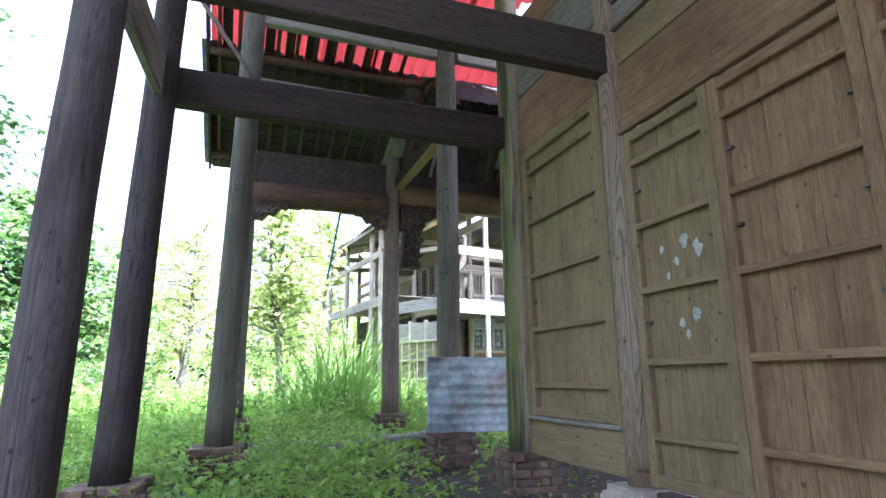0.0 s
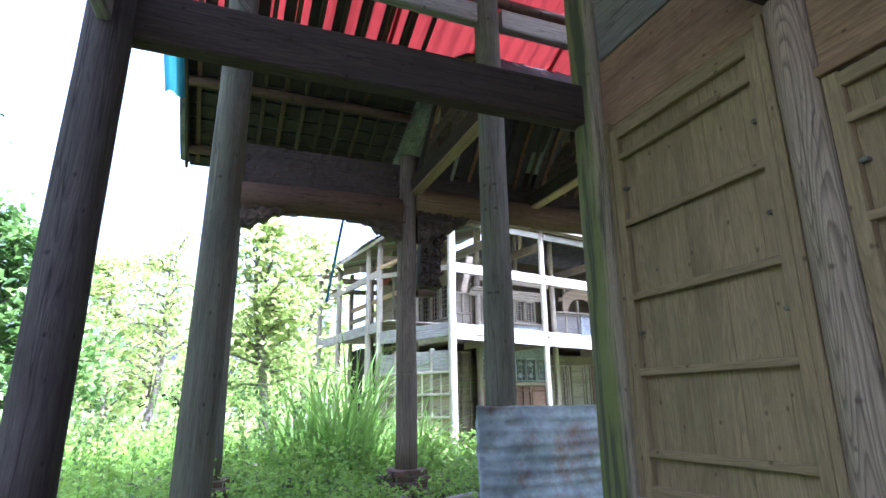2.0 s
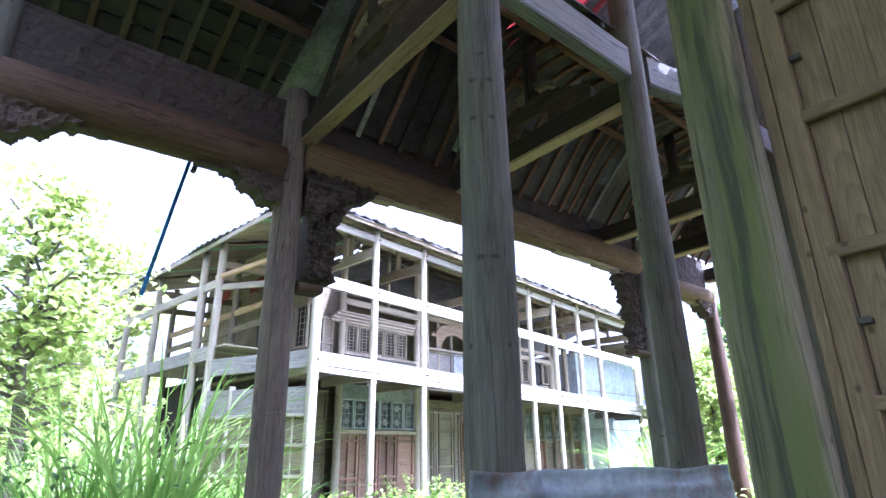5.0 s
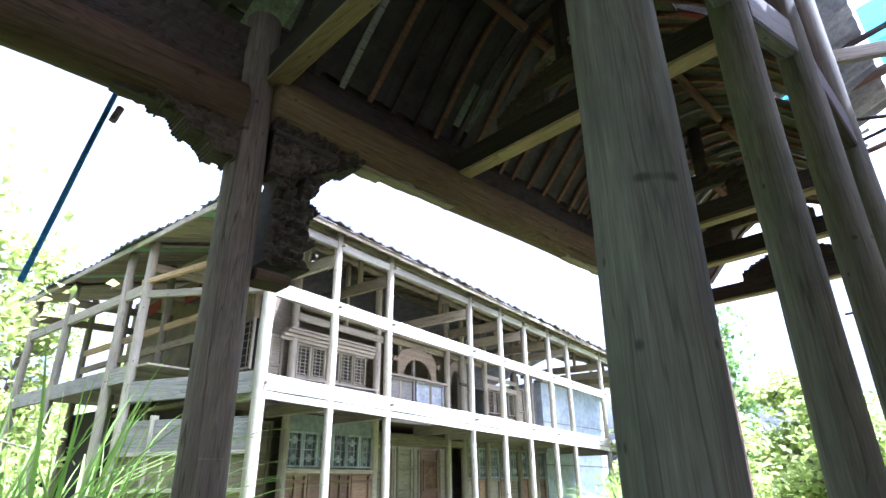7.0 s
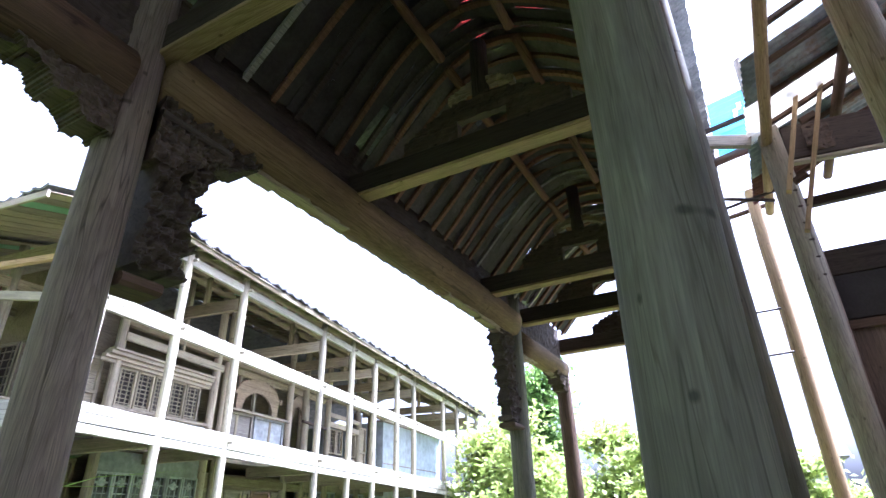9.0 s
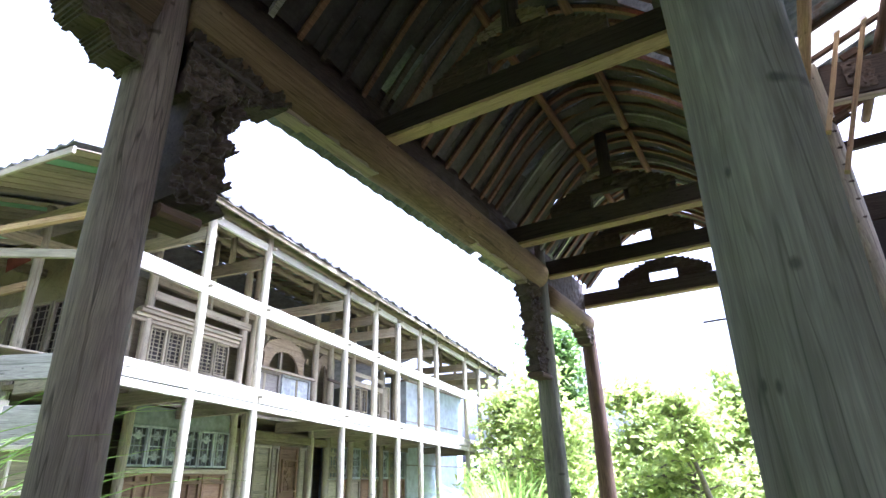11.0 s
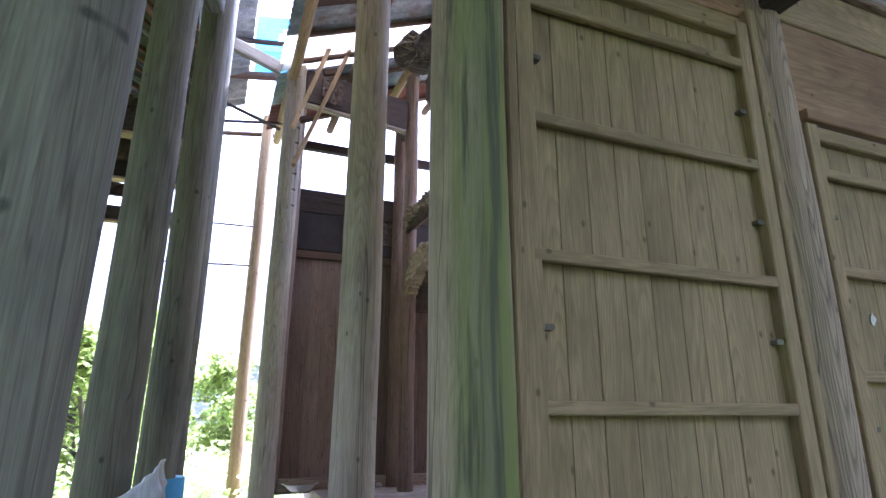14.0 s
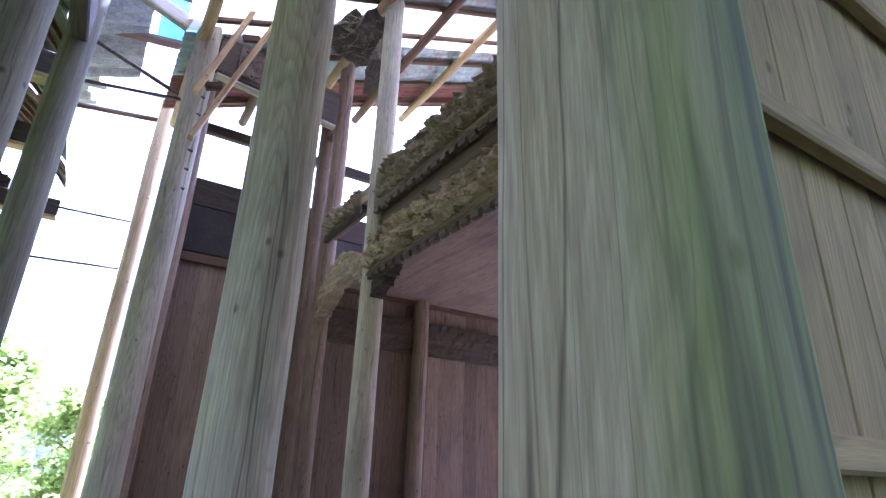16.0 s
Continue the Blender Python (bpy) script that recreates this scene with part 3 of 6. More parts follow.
W_RIB = wood("red_brown_rib_wood", (0.16, 0.078, 0.044), (0.32, 0.175, 0.10), stain_amt=0.3)
W_PALE_RIB = wood("pale_rib_wood", (0.32, 0.28, 0.22), (0.5, 0.46, 0.38), stain_amt=0.3)
# same boards twice: far bays coloured as lit, near bay as shaded
BOARD_LIT = mottled("lit_ceiling_boards", (0.05, 0.043, 0.033), (0.125, 0.108, 0.085), 4, stain=(0.05, 0.045, 0.04))
BOARD_SHADE = mottled("shaded_ceiling_boards", (0.024, 0.019, 0.017), (0.062, 0.05, 0.044), 4, stain=(0.05, 0.045, 0.04))


def vault(x0, x1, seed):
    """Ribs and lining boards of one vaulted bay; some boards have slipped and let daylight in."""
    ob = thing("vaulted_ceiling", ((x0 + x1) / 2, 6.8, 5.0), "vaulted ceiling of bent brown ribs with slipped grey boards", "ceiling", "vaulted ceilings", "structure")
    rnd = random.Random(seed)
    x, k = x0 + 0.12, 0
    while x < x1 - 0.06:
        # near bay: most ribs take a darker wood to paint in its shade
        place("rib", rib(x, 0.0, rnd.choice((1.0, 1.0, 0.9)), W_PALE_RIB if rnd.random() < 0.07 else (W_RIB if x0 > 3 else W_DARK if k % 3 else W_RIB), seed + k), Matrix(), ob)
        x += rnd.uniform(0.19, 0.25)
        k += 1
    vs, fs = [], []
    x = x0 + 0.03
    while x < x1 - 0.03:
        f = 0.0
        while f < 1:
            d = rnd.uniform(0.10, 0.2)
            if rnd.random() > 0.07:
                b = len(vs)
                tilt = rnd.uniform(-0.015, 0.015)
                for (xx, ff, zz) in ((x, f, tilt), (x + 0.172, f, -tilt), (x + 0.172, min(1, f + d), tilt), (x, min(1, f + d), -tilt)):
                    vs.append((xx, Y_OUT + (Y_IN - Y_OUT) * ff, arch_z(ff) + 0.035 + zz))
                for i in range(4):
                    vx = vs[b + i]
                    vs.append((vx[0], vx[1], vx[2] + 0.014))
                fs += [(b, b + 1, b + 2, b + 3), (b + 7, b + 6, b + 5, b + 4), (b, b + 4, b + 5, b + 1), (b + 1, b + 5, b + 6, b + 2), (b + 2, b + 6, b + 7, b + 3), (b + 3, b + 7, b + 4, b)]
            f += d
        x += 0.175
    tagged(place("lining_boards", raw("lining_boards", vs, fs, BOARD_LIT if x0 > 3 else BOARD_SHADE), Matrix(), ob), "grey slipped lining boards", kind="stuff")
    for f in (0.36, 0.62):
        y = Y_OUT + (Y_IN - Y_OUT) * f
        log("purlin", (x0 + 0.06, y, arch_z(f) - 0.06), (x1 - 0.06, y, arch_z(f) - 0.06), 0.04, W_RIB, ob, n=10, rings=5)


for i, (a, b) in enumerate(zip(TIES[:-1], TIES[1:])):
    vault(a, b, 11 * i + 3)


# ---------- gallery roof ----------
def roof_z(y):
    return 4.76 + 0.4 * (9.0 - y)


def corrugated(name, w, l, pitch, amp, mat, ragged=0.0, seed=0, holes=0.0, step=0.12):
    """Sheet w along x and l along y, waves across x, thin but solid."""
    nx, ny = int(w / pitch * 6), max(2, int(l / step))
    vs, fs = [], []
    rnd = random.Random(seed)
    ends = [l * (1 - ragged * rnd.random() ** 1.5) for _ in range(nx // 6 + 2)]
    for j in range(ny + 1):
        for i in range(nx + 1):
            e = ends[i // 6]
            vs.append((i / nx * w, min(j / ny * l, e), amp * math.sin(i * math.pi / 3) + 0.02 * noise.noise((i * 0.09, j * 0.3, seed))))
    for j in range(ny):
        for i in range(nx):
            if j / ny * l < ends[i // 6] and not (holes and noise.noise((i * 0.06, j * 0.22, seed + 4)) > holes):
                a = j * (nx + 1) + i
                fs.append((a, a + 1, a + nx + 2, a + nx + 1))
    me = raw(name, vs, fs, mat, True)
    return me


def gallery_roof():
    ob = thing("gallery_roof", (2, 7.5, 5), "sagging gallery roof of dark rafters, boards, tiles and red plastic sheets", "roof", kind="structure")
    x0, x1, ridge = -0.62, 2.0, 3.3
    # rafters of the open bay
    k = 0
    x = x0 + 0.1
    while x < x1:
        bar("rafter", (x, 9.05, roof_z(9.05) - 0.05), (x + 0.02, ridge + 0.2, roof_z(ridge + 0.2) - 0.05), 0.05, 0.045, W_DARK if k % 4 else W_BROWN, ob)
        x += 0.24
        k += 1
    for y in (8.75, 7.75, 6.95, 6.1, 5.1, 4.4):
        log("purlin", (x0, y, roof_z(y) - 0.14), (3.7 if y < 7.5 else x1, y, roof_z(y) - 0.14), 0.055, W_BROWN, ob, n=12)
    bar("barge_board", (x0 - 0.03, 9.1, roof_z(9.1)), (x0 - 0.03, ridge, roof_z(ridge)), 0.035, 0.3, W_DARK, ob, rings=7, wobble=0.01)
    # lower part: boards, the shade under the roof put into near-black colour
    y = 9.1
    rnd = random.Random(5)
    while y > 7.05:
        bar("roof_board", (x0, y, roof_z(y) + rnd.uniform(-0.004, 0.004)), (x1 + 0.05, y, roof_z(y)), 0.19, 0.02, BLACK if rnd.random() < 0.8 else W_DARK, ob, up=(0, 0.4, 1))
        y -= 0.2
    # tile courses over boards and vault
    for k, xx in enumerate(np.arange(x0, 9.3, 0.22)):
        if k == 38:
            continue
        lo, hi = 9.2, (7.0 if xx < 4.4 else 5.3)
        me = prism("tile_course", math.hypot(lo - hi, 0.4 * (lo - hi)), [(-0.12, 0.03), (0, 0.0), (0.12, 0.03), (0.12, 0.05), (0, 0.02), (-0.12, 0.05)], TILE, 9, 0.012, seed=xx)
        place("tile_course", me, axis_pose((xx, lo, roof_z(lo) + 0.04), (xx, hi, roof_z(hi) + 0.04)), ob)
    # upper part: red plastic sheets
    sl = math.atan(0.4)
    for i, (sx, w) in enumerate(((x0, 1.1), (x0 + 1.05, 1.1), (x0 + 2.1, 1.12), (2.53, 1.1), (3.58, 0.95))):
        me = corrugated("red_sheet", w, 3.85 / math.cos(sl), 0.19, 0.028, RED_PL, 0.02 if i < 3 else 0.12, i, 0 if i < 3 else 0.7)
        place("red_sheet", me, Matrix.Translation((sx, 7.15, roof_z(7.15) + 0.06 + 0.01 * (i % 2))) @ Matrix.Rotation(-sl, 4, "X") @ Matrix.Diagonal((1, -1, 1, 1)), ob, "red corrugated plastic roofing sheet")
    # dark loose boards left on the red sheets
    for xx in np.arange(x0 + 0.2, 1.8, 0.26):
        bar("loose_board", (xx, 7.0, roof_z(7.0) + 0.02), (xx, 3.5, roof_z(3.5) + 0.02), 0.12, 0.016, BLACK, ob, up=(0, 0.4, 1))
    me = corrugated("tarpaulin", 0.32, 0.8, 0.2, 0.05, TEAL_PL, 0.5, 9)
    place("tarpaulin", me, Matrix.Translation((x0 - 0.28, 7.55, roof_z(7.55) + 0.06)) @ Matrix.Rotation(-sl, 4, "X"), ob, "torn teal tarpaulin hanging over the roof edge")
    return ob


gallery_roof()


# ---------- panelled wall ----------
WX = 2.5
wall = thing("wall_east", (WX, 1.0, 0.5), "tall wall of weathered tan plank panels with battens between posts", "wall", kind="structure")
PLANKS = {}


def plank(w, h, mat, seed):
    key = (round(w, 2), round(h, 2), mat.name, seed % 4)
    if key not in PLANKS:
        PLANKS[key] = prism("plank", h, rect(0.022, w - 0.0012, 0.0022), mat, 5, 0.0012, seed=seed)
    return PLANKS[key]


def wall_panel(y0, y1, z0, z1, battens, mat, seed, stile=0.075, plank_w=0.115):
    """One leaf: two stiles, top and bottom rails, planks behind and battens across. y0 < y1."""
    rnd = random.Random(seed)
    x = WX - 0.02
    for y in (y0 + stile / 2, y1 - stile / 2):
        bar("stile", (x, y, z0), (x, y, z1), 0.07, stile, mat, wall, rings=6, wobble=0.004, up=(0, 1, 0))
    for z in (z0 + 0.04, z1 - 0.04):
        bar("rail", (x - 0.004, y0 + stile, z), (x - 0.004, y1 - stile, z), 0.055, 0.07, mat, wall, rings=4, wobble=0.003)
    for z in battens:
        bar("batten", (x - 0.018, y0 + stile * 0.6, z), (x - 0.018, y1 - stile * 0.6, z), 0.032, 0.045, mat, wall, rings=5, wobble=0.003, c=0.005)
    span = y1 - y0 - 2 * stile
    n = max(2, round(span / plank_w))
    cuts = [y0 + stile + span * (i + (rnd.uniform(-0.22, 0.22) if 0 < i < n else 0)) / n for i in range(n + 1)]
    for i, (a, b) in enumerate(zip(cuts[:-1], cuts[1:])):
        m = axis_pose((x + 0.02 + rnd.uniform(-0.0015, 0.0015), (a + b) / 2, z0 + 0.02), (x + 0.02, (a + b) / 2, z1), (0, 1, 0))
        place("plank", plank(b - a, z1 - z0 - 0.04, mat, seed + i), m, wall)
    for z in [c + 0.25 for c in battens[:-1]]:
        for y in (y0 + stile + 0.02, y1 - stile - 0.02):
            if rnd.random() < 0.8:
                bar("peg", (x + 0.01, y, z), (x - 0.022, y, z), 0.036, 0.02, W_POST, wall, c=0.004)


wall_panel(3.25, 4.47, 0.98, 3.42, (3.20, 2.71, 2.205, 1.72, 1.24), W_PANEL, 1)
bar("jamb", (WX - 0.02, 3.22, 0.9), (WX - 0.02, 3.22, 3.5), 0.09, 0.05, W_PANEL, wall, rings=5, wobble=0.004, up=(0, 1, 0))
bar("jamb", (WX - 0.02, 4.49, 0.9), (WX - 0.02, 4.49, 3.5), 0.09, 0.04, W_PANEL, wall, rings=5, wobble=0.004, up=(0, 1, 0))
bar("sill_beam", (WX, 3.2, 0.80), (WX, 4.52, 0.80), 0.10, 0.3, W_PANEL, wall, rings=6, wobble=0.008)
bar("sill_rail", (WX - 0.02, 3.2, 0.965), (WX - 0.02, 4.52, 0.965), 0.12, 0.03, W_GREY, wall)
yy = 2.97
widths = (0.78, 0.86, 0.8, 0.95, 0.8, 0.95, 0.8)
for i, w in enumerate(widths):
    wall_panel(yy - w, yy, 0.64, 2.98, (2.745, 2.29, 1.85, 1.395, 0.94), W_PANEL2 if i else W_PANEL, 20 + i)
    yy -= w + 0.004
Y_END = yy
bar("sill_beam", (WX, Y_END, 0.5), (WX, 2.98, 0.5), 0.12, 0.22, W_DARK, wall, rings=6, wobble=0.006)
bar("lintel_strip", (WX - 0.05, Y_END, 3.015), (WX - 0.05, 2.98, 3.015), 0.05, 0.05, W_PANEL2, wall)
for z0, h, mat in ((3.045, 0.50, W_PANEL2), (3.55, 0.28, W_PANEL), (3.86, 0.20, W_GREY), (4.52, 0.5, W_PANEL2), (5.03, 0.6, W_DARK)):
    bar("header_board", (WX, Y_END, z0 + h / 2), (WX, 2.98, z0 + h / 2), 0.05, h - 0.008, mat, wall, rings=9, wobble=0.004)
bar("header_strip", (WX - 0.04, Y_END, 3.845), (WX - 0.04, 2.98, 3.845), 0.05, 0.04, W_RED, wall)
bar("header_rail", (WX - 0.01, Y_END, 4.10), (WX - 0.01, 2.98, 4.10), 0.08, 0.07, W_RED, wall)
for yy in np.arange(-2.4, 2.9, 0.05):
    bar("lattice_bar", (WX, yy, 4.13), (WX, yy, 4.52), 0.016, 0.016, W_PANEL2, wall, c=0.002)
for zz in np.arange(4.18, 4.5, 0.05):
    bar("lattice_bar", (WX + 0.01, Y_END, zz), (WX + 0.01, 2.98, zz), 0.016, 0.016, W_PANEL2, wall, c=0.002)
for z0, h, mat in ((3.47, 0.58, W_PANEL2), (4.06, 0.55, W_GREY), (4.62, 0.3, W_PANEL2)):
    bar("header_board", (WX, 3.2, z0 + h / 2), (WX, 4.54, z0 + h / 2), 0.05, h - 0.008, mat, wall, rings=6, wobble=0.004)


bar("header_strip", (WX + 0.005, 3.2, 3.445), (WX + 0.005, 4.54, 3.445), 0.05, 0.085, W_PANEL, wall)


def paper_scrap(y, z, s, seed):
    """Torn remains of pasted paper."""
    bm = bmesh.new()
    rnd = random.Random(seed)
    ring = [bm.verts.new((0, s * rnd.uniform(0.35, 1) * math.cos(a), 1.3 * s * rnd.uniform(0.35, 1) * math.sin(a))) for a in np.linspace(0, 2 * math.pi, 12)[:-1]]
    f = bm.faces.new(ring)
    r = bmesh.ops.extrude_face_region(bm, geom=[f])
    for v in r["geom"]:
        if isinstance(v, bmesh.types.BMVert):
            v.co.x -= 0.002
    part("paper_scrap", bm, PAPER, wall, "torn white paper scrap", Matrix.Translation((WX - 0.014, y, z)))


for i, (py, pz, ps) in enumerate(((2.52, 2.12, 0.045), (2.42, 2.05, 0.05), (2.60, 2.0, 0.03), (2.72, 2.1, 0.025), (2.68, 1.92, 0.025), (2.48, 1.66, 0.04), (2.6, 1.62, 0.03), (2.56, 1.55, 0.03))):
    paper_scrap(py, pz, ps * 1.05, i)


# ---------- corrugated sheet between two posts ----------
def tin_sheet():
    ob = thing("tin_sheet", (1.8, 5.5, 0.77), "dented corrugated tin sheet with rust, leaning between two posts", "metal sheet")
    w, h, n, k = 1.9, 0.76, 60, 40
    vs, fs = [], []
    for j in range(k + 1):
        for i in range(n + 1):
            x, z = i / n * w, j / k * h
            d = 0.010 * abs(math.sin(z * math.pi / 0.095)) ** 0.5 + 0.035 * noise.noise((x * 2, z * 3, 2)) + 0.03 * noise.noise((x * 6, z * 9, 5)) * (1 if x < 0.5 else 0.4)
            vs.append((x, d, z + 0.02 * noise.noise((x * 2.5, j * 0.05, 8))))
    for j in range(k):
        for i in range(n):
            a = j * (n + 1) + i
            fs.append((a, a + 1, a + n + 2, a + n + 1))
    me = raw("sheet", vs, fs, TIN, True)
    ob2 = place("sheet", me, Matrix.Translation((1.8, 5.47, 0.775)) @ pose(0, 0, 0, -4, 0.8, -1.0), ob)
    md = ob2.modifiers.new("thick", "SOLIDIFY")
    md.thickness = 0.003


tin_sheet()


# ---------- unseen roof and end wall, added to shade the passage ---
def unseen_shade_roof():
    ob = thing("unseen_shade_roof", (0.5, -1.0, 6.2), "unseen dark board roof added to shade the passage", "roof", kind="structure")
    for i, x in enumerate(np.arange(-2.16, 2.9, 0.24)):
        z = 5.75 + 0.25 * (x + 2.0) * 0.5
        bar("roof_board", (x, -7.0, z), (x, 4.3, z), 0.235, 0.025, W_DARK, ob)
    for y in np.arange(-6.8, 4.3, 1.2):
        bar("rafter", (-2.2, y, 5.66), (2.9, y, 6.3), 0.07, 0.08, W_BROWN, ob)
    back = thing("unseen_end_wall", (0.3, -6.8, 0.2), "unseen dark plank wall added to close the passage end against light", "wall", kind="structure")
    for x in np.arange(-2.0, 2.5, 0.24):
        bar("plank", (x, -6.9, 0.0), (x, -6.9, 5.9), 0.235, 0.03, W_DARK, back)


unseen_shade_roof()


# ---------- two-storey house across the yard ----------
HOUSE = Matrix.Translation((4.351, 12.106, 0)) @ pose(0, 0, 0, 0, 0, 7.63)


def hp(u, v, z):
    return HOUSE @ Vector((u, v, z))


def house_drop(u):
    """The long front sags towards its far end."""
    return -0.026 * u


house = thing("house", hp(0, 0, 0.4), "abandoned two-storey timber house with bleached open galleries", "house")
UP = [0, 1.2, 2.42, 4.8, 5.94, 6.98, 8.15, 9.15, 11.25, 12.4, 13.4, 14.4]
LV = 1.45
BLUEGREY = mottled("faded_blue_grey_board", (0.30, 0.33, 0.35), (0.50, 0.53, 0.54), 2.5, fine=14, stain=(0.24, 0.22, 0.19), amt=0.5)
W_DOOR = wood("sunlit_door_wood", (0.22, 0.135, 0.085), (0.40, 0.26, 0.175), stain_amt=0.35)
W_PALE_H = wood("pale_house_wood", (0.33, 0.28, 0.20), (0.54, 0.48, 0.36), stain=(0.16, 0.12, 0.08), stain_amt=0.45, vary=0.25)


def hbar(name, a, b, w, h, mat=None, label="", **kw):
    return bar(name, hp(*a), hp(*b), w, h, mat or W_WHITE, house, label, **kw)


def roof_at(u, v):
    return 5.63 - 0.03 * u + 0.30 * v


def wing_at(u):
    return 5.51 + 0.30 * u


# gallery posts with their ties, joists and peg ends
for i, u in enumerate(UP):
    d = house_drop(u)
    top = roof_at(u, 0) - (0.28 if i == 5 else 0.02)
    log("gallery_post", hp(u, 0, 0.35), hp(u + 0.01, 0, top), 0.085 if i == 0 else 0.062, W_BLEACH, house, n=14, wobble=0.012)
    bar("tie", hp(u, 0.06, 5.12 + d), hp(u, 2.6, 5.16 + d), 0.07, 0.20, W_PALE_H if i % 2 else W_HB, house, rings=4, wobble=0.006)
    if u < 12.5:
        bar("floor_joist", hp(u, 0.06, 2.88 + d), hp(u, LV, 2.88 + d), 0.08, 0.18, W_HOUSE, house)
    log("king_stub", hp(u, 0.75, 5.22 + d), hp(u, 0.75, roof_at(u, 0.75) - 0.06), 0.05, W_HB, house, n=10, rings=3)
    for zc in (3.0, 4.32, 5.34):
        if i % 3 != 1 or zc > 4:
            bar("tenon", hp(u + 0.03, -0.14, zc + d), hp(u + 0.03, -0.03, zc + d + 0.01), 0.028, 0.04, W_BLEACH, house)
for i, (a, b) in enumerate(zip(UP[:-1], UP[1:])):
    da, db = house_drop(a), house_drop(b)
    a1, b1 = a + 0.05, b - 0.05
    if b < 12.6:
        for k in range(3):
            t = 0.02 + 0.007 * (k % 2)
            hbar("floor_edge_board", (a1, -t, 2.86 + 0.108 * k + da), (b1, -t, 2.86 + 0.108 * k + db), 0.05, 0.102, rings=6, wobble=0.006)
        for k in range(2):
            hbar("mid_rail", (a1, 0.006 * k, 4.265 + 0.108 * k + da), (b1, 0.006 * k, 4.265 + 0.108 * k + db), 0.06, 0.103, rings=6, wobble=0.007)
    hbar("top_rail", (a1, 0, 5.36 + da), (b1, 0, 5.36 + db), 0.055, 0.13, rings=6, wobble=0.007)
for v, z, r in ((0.05, 5.58, 0.07), (0.75, 5.72, 0.06), (LV, 5.95, 0.075), (2.6, 6.28, 0.075)):
    log("purlin", hp(0.2 + v, v, z), hp(14.7, v, z - 0.44), r, W_HB, house, n=10)
for v in np.arange(0.1, LV, 0.2):
    hbar("floor_board", (0, v, 3.09), (12.4, v, 3.09 - 0.32), 0.19, 0.03, W_HOUSE)


def box_data(w, d, h):
    vs = [(x, y, z) for x in (0, w) for y in (0, d) for z in (0, h)]
    fs = [(0, 1, 3, 2), (4, 6, 7, 5), (0, 4, 5, 1), (2, 3, 7, 6), (0, 2, 6, 4), (1, 5, 7, 3)]
    return vs, fs


def at_front(u, v, z):
    return HOUSE @ Matrix.Translation((u, v, z))


def at_side(u, v, z):
    """Facing the near end: local x runs towards the yard."""
    return HOUSE @ Matrix.Translation((u, v, z)) @ pose(0, 0, 0, 0, 0, -90)


GREY_BACK = mottled("grey_window_backing", (0.10, 0.105, 0.11), (0.20, 0.205, 0.21), 5)


def lattice_window(m, w, h, nx=4, nz=5, mat=None, edge=0.04, fret=0):
    """A framed leaf with a lattice of thin bars, some with a fretted middle panel on grey; else a near-black backing
    paints in the room's shade.
    """
    mat = mat or W_HOUSE
    ob = place("window", raw("backing", *box_data(w, 0.02, h), GREY_BACK if fret else BLACK), m @ Matrix.Translation((0, 0.06, 0)), house, "wooden lattice window leaf, dark behind")
    def wb(name, p, q, a, b):
        bar(name, m @ Vector(p), m @ Vector(q), a, b, mat, ob, c=0.003, up=m.to_3x3() @ Vector((0, 1, 0)))
    for x in (edge / 2, w - edge / 2):
        wb("frame", (x, 0, 0), (x, 0, h), edge, 0.05)
    for z in (edge / 2, h - edge / 2):
        wb("frame", (edge, 0, z), (w - edge, 0, z), edge, 0.05)
    for i in range(1, nx):
        wb("muntin", (w * i / nx, 0.01, 0), (w * i / nx, 0.01, h), 0.013, 0.016)
    for k in range(1, nz):
        wb("muntin", (0, 0.012, h * k / nz), (w, 0.012, h * k / nz), 0.013, 0.016)
    for k in range(fret):
        zc = h * (k + 0.5) / fret
        carving("fret", lambda a, b: abs(abs(a - 0.5) + abs(b - 0.5) - 0.33) < 0.1 or (abs(a - 0.5) < 0.06 and abs(b - 0.5) < 0.45), w - 2 * edge, h / fret * 0.5, 0.02, mat, m @ Matrix.Translation((edge, 0.012, zc - h / fret * 0.25)), ob, n=(12, 10), depth=0.006, freq=30, seed=k)


def wall_leaf(m, w, h, mat, rails=(0.0, 0.33, 0.66, 1.0), mid=False):
    """A plank leaf with stiles and rails."""
    ob = place("panel", raw("panel", *box_data(w - 0.01, 0.025, h), mat), m @ Matrix.Translation((0, 0.02, 0)), house)
    up = m.to_3x3() @ Vector((0, 1, 0))
    for x in (0.025, w - 0.035) + ((w / 2,) if mid else ()):
        bar("stile", m @ Vector((x, 0, 0)), m @ Vector((x, 0, h)), 0.05, 0.04, mat, ob, c=0.004, up=up)
    for f in rails:
        z = 0.03 + f * (h - 0.06)
        bar("rail", m @ Vector((0, -0.002, z)), m @ Vector((w - 0.01, -0.002, z)), 0.05, 0.04, mat, ob, c=0.004, up=up)


def wall_posts(us, z0, z1, mat, v=LV, r=0.07):
    for u in us:
        d = house_drop(u)
        log("wall_post", hp(u, v, z0 + (d if z0 > 1 else 0)), hp(u, v, z1 + d), r, mat, house, n=12, wobble=0.008)


wall_posts((1.58, 3.64, 3.92, 5.92), 0.35, 5.9, W_PALE_H)
wall_posts((6.5, 7.46, 8.9, 9.75), 0.35, 5.85, W_HOUSE)
wall_posts((6.72, 6.95, 9.2, 9.45), 3.1, 4.75, W_HOUSE, LV + 0.25, 0.055)
wall_posts((1.1, 10.5), 0.35, 5.8, W_HB, LV + 0.5)

